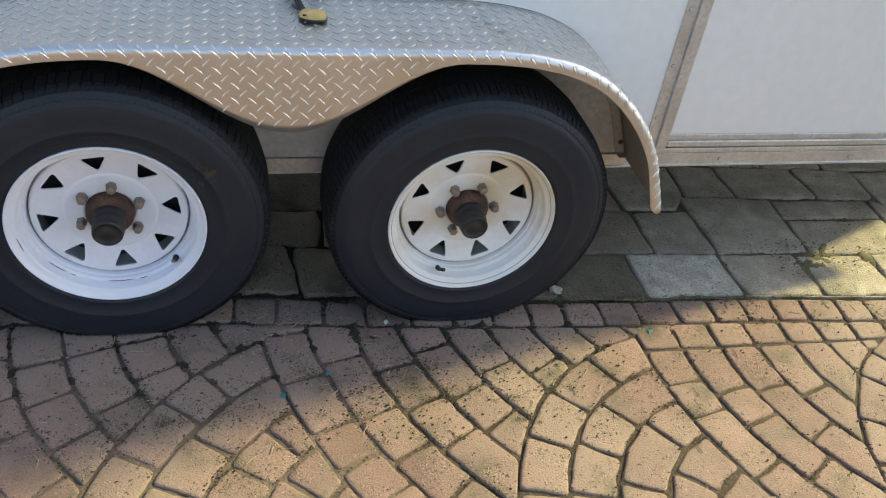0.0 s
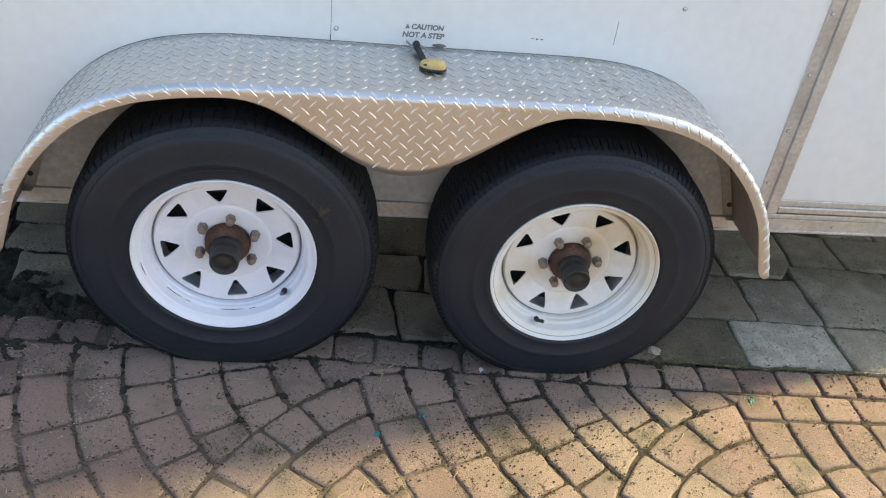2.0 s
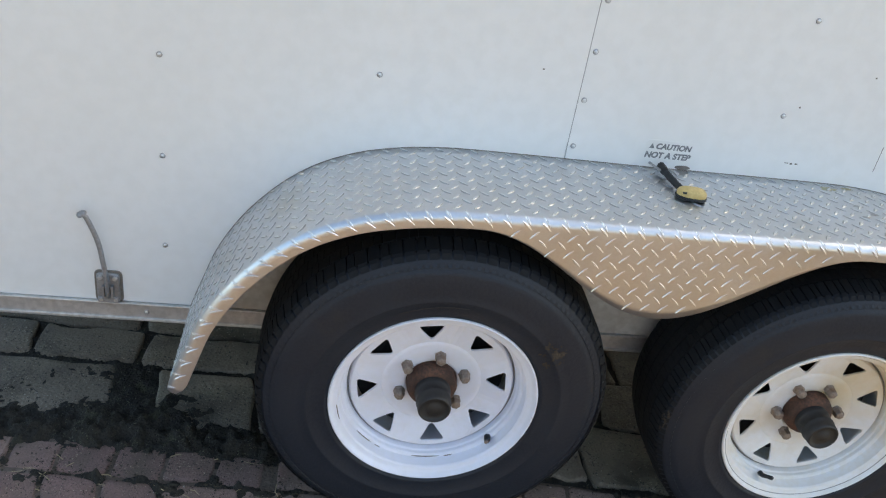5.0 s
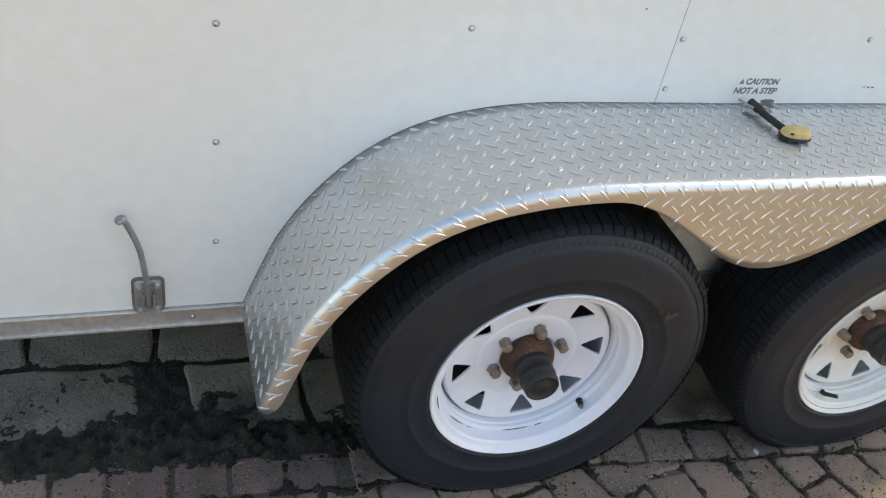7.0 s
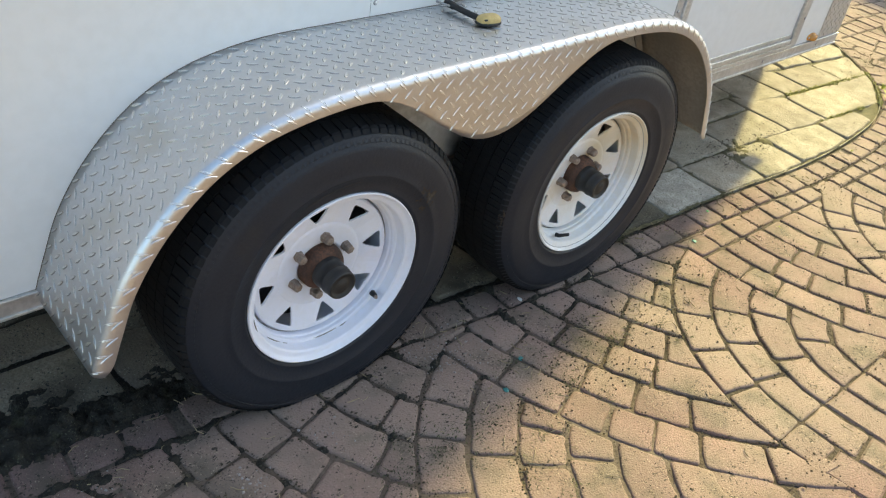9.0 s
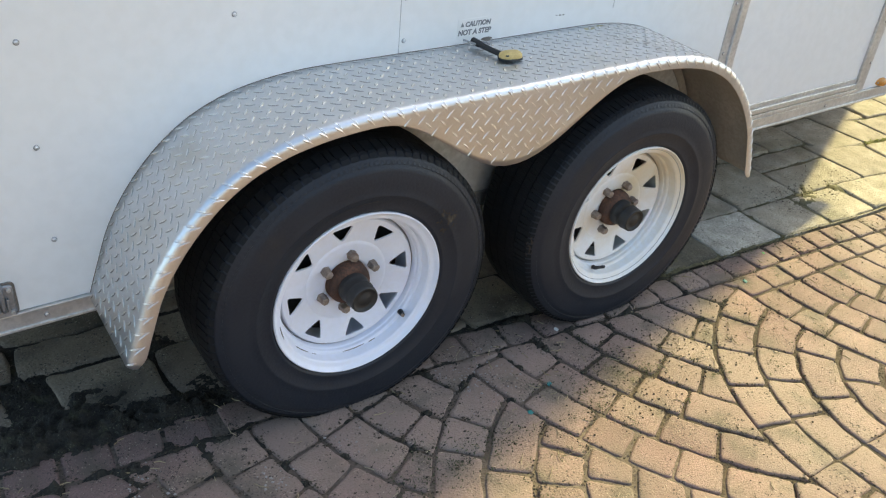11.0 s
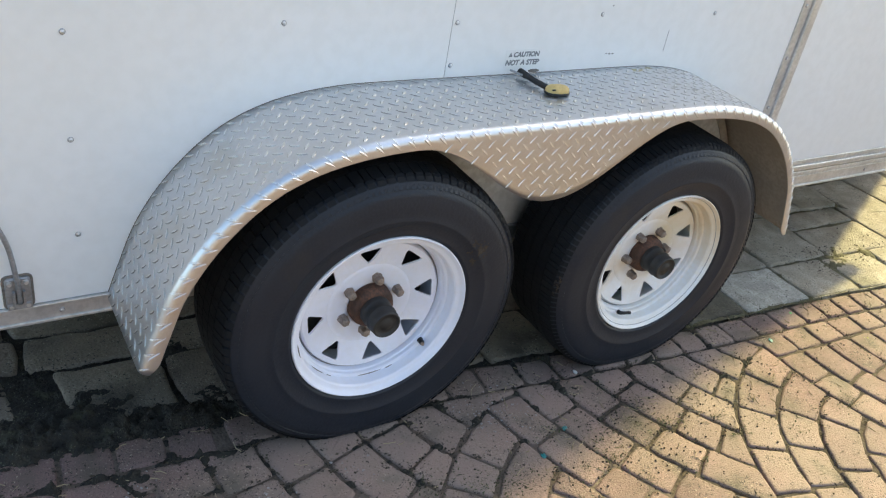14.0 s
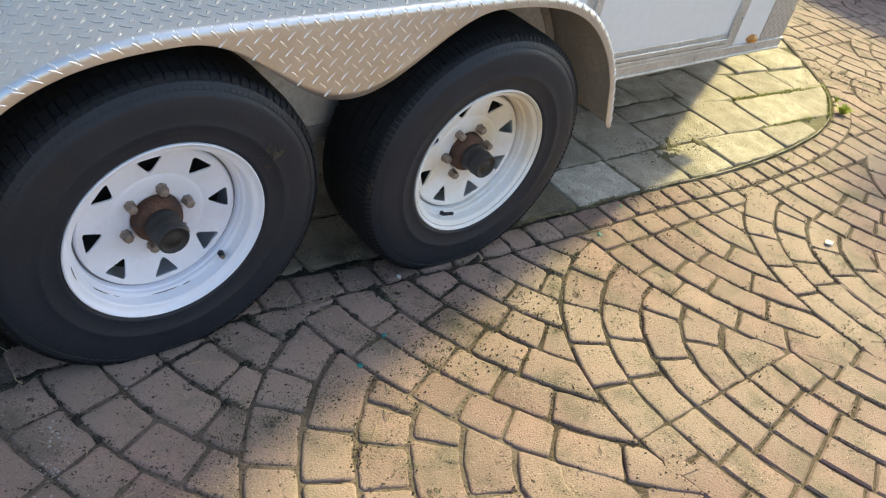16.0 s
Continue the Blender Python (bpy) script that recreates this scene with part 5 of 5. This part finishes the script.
def weed(x, y, count, high, seed, label):
    r = random.Random(seed)
    w = tagged(new("weed"), label, "plant")
    w.empty_display_size, w.location = 0.02, (x, y, -0.006)
    for i in range(count):
        a, lean, h = r.uniform(0, 6.28), r.uniform(0.25, 1.0), high * r.uniform(0.6, 1.1)
        width = high * r.uniform(0.06, 0.13)
        pts = [Vector((math.cos(a) * lean * h * t, math.sin(a) * lean * h * t, h * (t - 0.45 * lean * t * t))) for t in (0, 0.3, 0.6, 0.85, 1.0)]
        across = Vector((-math.sin(a), math.cos(a), 0))
        verts, faces = [], []
        for p, k in zip(pts, (0.35, 0.9, 1.0, 0.6, 0.06)):
            verts += [p - across * width * k, p + Vector((0, 0, -0.15 * width)), p + across * width * k]
        for q in range(4):
            for e in (0, 1):
                b = q * 3 + e
                faces.append((b, b + 1, b + 4, b + 3))
        mesh("leaf", verts, faces, PLANT, w, smooth=True)


scrap("plastic_scrap", 0.379, -0.487, 0.007, BLUE, "small torn scrap of blue plastic on pavers", "litter", 3)
scrap("plastic_scrap", 0.493, -0.424, 0.006, BLUE, "small torn scrap of blue plastic on pavers", "litter", 5)
scrap("plastic_scrap", 1.406, -0.332, 0.007, BLUE, "small torn scrap of blue plastic on pavers", "litter", 8)
scrap("paper_scrap", 2.242, -0.705, 0.013, LITTER, "crumpled pale paper scrap on sunlit pavers", "litter", 11)
scrap("pebble", 0.665, -0.250, 0.006, LITTER, "small pale pebble beside the tyre", "stone", 13)
scrap("plastic_scrap", 1.615, -0.241, 0.005, GREENP, "tiny scrap of green plastic beside the stone border", "litter", 19)
scrap("stone_chip", 1.180, -0.148, 0.017, STONE_PALE, "pale stone chip beside the tyre", "stone", 23)
weed(3.42, -0.090, 70, 0.06, 2, "bright yellow-green weed at the stone border's corner")
weed(3.53, 0.005, 16, 0.035, 4, "low yellow-green weed beside the stone border")
weed(1.78, -0.43, 4, 0.014, 6, "tiny green seedling between pavers")
weed(2.65, -0.27, 8, 0.02, 9, "low green weed along the stone border")


def litter_bits(name, count, mat, label, make, seed):
    r = random.Random(seed)
    verts, faces = [], []
    for _ in range(count):
        make(r, verts, faces)
    tagged(mesh(name, verts, faces, mat), label, "debris", kind="stuff")


def spot(r):
    """A random place on the paving, oftener near the stone edge and along the fans' meeting lines."""
    x = r.uniform(-1.1, 2.9)
    k = r.random()
    if k < 0.35:
        return x, edge_y(x) - abs(r.gauss(0.05, 0.07))
    if k < 0.55:
        return r.gauss(0.85, 0.35), r.gauss(-0.48, 0.06)
    return x, edge_y(x) - r.uniform(0.02, 1.0)


def straw(r, verts, faces):
    x, y = spot(r)
    a, L, w = r.uniform(0, 6.28), r.uniform(0.008, 0.035), r.uniform(0.0005, 0.0011)
    d, n = Vector((math.cos(a), math.sin(a), 0)), Vector((-math.sin(a), math.cos(a), 0))
    o, k = Vector((x, y, 0.0015)), len(verts)
    for t in (-0.5, 0.05, 0.5):
        c = o + d * L * t + n * r.uniform(-0.15, 0.15) * L
        verts.extend([c + n * w, c - n * w, c + Vector((0, 0, 2 * w))])
    for q in (0, 3):
        for e in range(3):
            faces.append((k + q + e, k + q + (e + 1) % 3, k + q + 3 + (e + 1) % 3, k + q + 3 + e))


def crumb(r, verts, faces):
    k = r.random()
    if k < 0.74:
        # most lie along the joints, in drifts
        for _ in range(6):
            a, b = JOINTS[r.randrange(len(JOINTS))]
            t = r.random()
            x, y = a[0] + (b[0] - a[0]) * t + r.gauss(0, 0.007), a[1] + (b[1] - a[1]) * t + r.gauss(0, 0.007)
            if noise.noise(Vector((x * 4.5, y * 4.5, 3.0))) + 0.35 * noise.noise(Vector((x * 18, y * 18, 1.0))) > r.uniform(-0.25, 0.3):
                break
    elif k < 0.88:
        hx, hy, spread = HEAPS[r.randrange(len(HEAPS))]
        x, y = r.gauss(hx, spread * 2.4), r.gauss(hy, spread * 1.4)
    else:
        x, y = spot(r)
    s, k = 0.0006 + 0.0031 * r.random() ** 3, len(verts)
    o = Vector((x, y, 0.0008 + s * 0.3))
    verts.extend([o + Vector((s * r.uniform(0.7, 1.8), 0, 0)), o + Vector((0, s, 0)), o - Vector((s * r.uniform(0.7, 1.8), 0, 0)), o - Vector((0, s, 0)), o + Vector((0, 0, s * 0.8)), o - Vector((0, 0, s))])
    faces.extend((k + a, k + b, k + c) for a, b, c in ((0, 1, 4), (1, 2, 4), (2, 3, 4), (3, 0, 4), (1, 0, 5), (2, 1, 5), (3, 2, 5), (0, 3, 5)))


def tuft(r, verts, faces):
    """A short bent blade or crumb of moss, in small drifts."""
    hx, hy, spread = DRIFTS[r.randrange(len(DRIFTS))]
    x, y = r.gauss(hx, spread * 1.5), r.gauss(hy, spread)
    if r.random() < 0.4:
        a, b = JOINTS[r.randrange(len(JOINTS))]
        t = r.random()
        jx, jy = a[0] + (b[0] - a[0]) * t, a[1] + (b[1] - a[1]) * t
        if 0.2 < jx < 2.6 and jy > -0.75:
            x, y = jx + r.gauss(0, 0.004), jy + r.gauss(0, 0.004)
    if y > edge_y(x) + 0.30:
        return
    a, s, k = r.uniform(0, 6.28), 0.0014 + 0.0042 * r.random() ** 2, len(verts)
    d = Vector((math.cos(a), math.sin(a), 0)) * s
    w = Vector((-math.sin(a), math.cos(a), 0)) * s * r.uniform(0.15, 0.4)
    o = Vector((x, y, 0.0006))
    verts.extend([o - w, o + w, o + d + w * 0.6 + Vector((0, 0, s * 0.5)), o + d - w * 0.6 + Vector((0, 0, s * 0.5)), o + d * 1.6 + Vector((0, 0, s * 0.2))])
    faces.extend([(k, k + 1, k + 2, k + 3), (k + 3, k + 2, k + 4)])


_r = random.Random(31)
DRIFTS = [(_r.gauss(0.62, 0.35), _r.gauss(-0.50, 0.10), _r.uniform(0.008, 0.03)) for _ in range(26)] + [(lambda x: (x, edge_y(x) - 0.01, 0.012))(_r.uniform(0.9, 3.3)) for _ in range(26)]
DRIFTS += [(0.17, -0.53, 0.05), (0.02, -0.54, 0.035), (0.28, -0.52, 0.03)] * 5
DRIFTS += [(2.2, 0.0, 0.05), (2.35, -0.01, 0.05), (2.1, 0.02, 0.04), (1.32, -0.12, 0.03), (1.15, -0.10, 0.03)]
DRIFTS += [(_r.uniform(-1.0, 2.4), _r.uniform(-1.0, -0.3), _r.uniform(0.008, 0.02)) for _ in range(22)]
HEAPS = [(*spot(_r), _r.uniform(0.012, 0.05)) for _ in range(46)] + [(0.72, -0.42, 0.05), (0.95, -0.40, 0.05), (1.15, -0.36, 0.04)] + [(2.2, 0.0, 0.035), (2.32, -0.01, 0.035), (2.1, -0.01, 0.03), (2.0, 0.02, 0.03)] * 4 + [(3.84, 0.10, 0.045), (3.86, 0.24, 0.04), (3.85, 0.02, 0.04), (3.92, 0.14, 0.04)] * 9 + [(2.42, -0.01, 0.04), (0.62, -0.45, 0.035), (0.67, -0.59, 0.04), (1.19, -0.38, 0.03)] * 3
litter_bits("straw", 420, STRAW, "scattered dry straw and grass clippings", straw, 21)
litter_bits("crumbs", 19000, CRUMB, "scattered dark soil crumbs on pavers", crumb, 22)



def joint_moss(r, verts, faces):
    """A bright low tuft in the stone joints by the corner of the border."""
    k = r.random()
    if k < 0.55:
        x = r.uniform(2.9, 3.66)
        y = float(np.interp(x, [2.6, 3.8], [0.205, 0.125])) + r.gauss(0, 0.006)
    elif k < 0.8:
        x = r.uniform(3.3, 3.66)
        y = edge_y(x) + r.gauss(0, 0.008)
    else:
        x = r.uniform(2.8, 3.2)
        y = float(np.interp(x, [2.7, 3.4], [-0.04, -0.075])) + r.gauss(0, 0.006)
    a, s, k = r.uniform(0, 6.28), r.uniform(0.004, 0.010), len(verts)
    d, w = Vector((math.cos(a), math.sin(a), 0)) * s, Vector((-math.sin(a), math.cos(a), 0)) * s * 0.4
    o = Vector((x, y, -0.003))
    verts.extend([o - w, o + w, o + d + w * 0.6 + Vector((0, 0, s * 0.9)), o + d - w * 0.6 + Vector((0, 0, s * 0.9)), o + d * 1.6 + Vector((0, 0, s * 0.6))])
    faces.extend([(k, k + 1, k + 2, k + 3), (k + 3, k + 2, k + 4)])


def lime(r, verts, faces):
    """A thin pale fleck on a paver, in a few loose clouds."""
    hx, hy, spread = ((-0.07, -0.365, 0.03), (-0.27, -0.40, 0.025), (-0.32, -0.47, 0.02), (-0.55, -0.30, 0.05), (0.35, -0.30, 0.06))[min(r.randrange(9), 4)]
    x, y, s, k = r.gauss(hx, spread), r.gauss(hy, spread), 0.0007 + 0.0030 * r.random() ** 3, len(verts)
    n = 7
    ring = [(s * r.uniform(0.5, 1.4), 2 * math.pi * i / n) for i in range(n)]
    verts.extend([Vector((x + q * math.cos(a), y + q * math.sin(a), 0.0002)) for q, a in ring])
    verts.append(Vector((x, y, 0.0022)))
    faces.extend((k + i, k + (i + 1) % n, k + n) for i in range(n))


litter_bits("joint_moss", 800, GREEN, "bright yellow-green moss in the stone joints", joint_moss, 26)
litter_bits("lime_flecks", 420, LIME, "pale lime flecks on the pavers", lime, 27)
litter_bits("moss_bits", 6500, TUFT, "green-black moss bits along the paver joints", tuft, 23)

# ---- added helpers out of view: a pale bounce wall, a shade wall and a tree ----
BARK = material("bark", (0.10, 0.075, 0.055), 0.9, dark=(0.05, 0.04, 0.03), scale=9, amount=0.7, fine=60, bump=0.8, depth=0.01)
LEAF = material("leaf", (0.06, 0.10, 0.03), 0.55, dark=(0.035, 0.06, 0.018), scale=3, amount=0.7, fine=30, bump=0.1)
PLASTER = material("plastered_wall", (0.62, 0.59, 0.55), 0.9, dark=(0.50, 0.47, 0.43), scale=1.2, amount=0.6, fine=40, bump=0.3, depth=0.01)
# unseen wall, added to cut the bright horizon and bounce light onto the trailer
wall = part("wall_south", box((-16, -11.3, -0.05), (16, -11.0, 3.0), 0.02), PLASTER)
tagged(wall, "unseen plain pale wall added to bounce light and hide the horizon", "wall", kind="structure")


# added shade caster, placed by where its crown's shadow lands on the pavers
def tree(x, y, seed, size):
    r = random.Random(seed)
    t = tagged(new("tree"), "unseen broad-leaved tree added to shade the paving", "tree")
    t.empty_display_size, t.location, t.scale = 0.3, (x, y, -0.03), (size, size, size)
    trunk = tube([(0, 0, 0), (0.04, 0.02, 0.8), (0.02, -0.05, 1.6), (0.06, 0.0, 2.4), (0.05, 0.04, 3.2), (0.0, 0.05, 4.0)], [0.17, 0.14, 0.12, 0.10, 0.07, 0.03], 12)
    part("trunk", trunk, BARK, t, "brown bark trunk", smooth=True)
    tips = []
    for i in range(16):
        a, z, L = i * 2.4 + r.uniform(-0.3, 0.3), 1.7 + 0.14 * i, r.uniform(0.8, 1.35) * (1.1 - 0.035 * i)
        d = Vector((math.cos(a), math.sin(a), r.uniform(0.3, 0.7)))
        p0 = Vector((0.04, 0.0, z))
        pts = [p0, p0 + d * L * 0.4, p0 + d * L * 0.75 + Vector((0, 0, 0.06)), p0 + d * L + Vector((0, 0, 0.15))]
        part("limb", tube(pts, [0.05, 0.035, 0.022, 0.008], 8), BARK, t, smooth=True)
        tips += [pts[2], pts[3], (pts[1] + pts[2]) / 2]
    verts, faces = [], []
    for c in tips:
        for _ in range(400):
            o = c + Vector((r.gauss(0, 0.20), r.gauss(0, 0.20), r.gauss(0, 0.17)))
            u = Vector((r.uniform(-1, 1), r.uniform(-1, 1), r.uniform(-0.6, 0.6))).normalized()
            v = u.cross(Vector((r.uniform(-1, 1), r.uniform(-1, 1), 1))).normalized()
            L, w, k = r.uniform(0.08, 0.13), r.uniform(0.04, 0.06), len(verts)
            n = u.cross(v) * 0.012
            verts += [o - u * L / 2, o + v * w / 2 + n, o + u * L / 2, o - v * w / 2 + n]
            faces += [(k, k + 1, k + 2), (k, k + 2, k + 3)]
    mesh("crown", verts, faces, LEAF, t, "dark green leaves", kind="stuff")


# unseen wall, added to keep sun off the ground beyond the border
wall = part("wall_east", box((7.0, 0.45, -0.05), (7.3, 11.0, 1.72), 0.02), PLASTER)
tagged(wall, "unseen plain wall added to shade the far paving", "wall", kind="structure")
tree(6.99, -0.80, 9, 0.9)
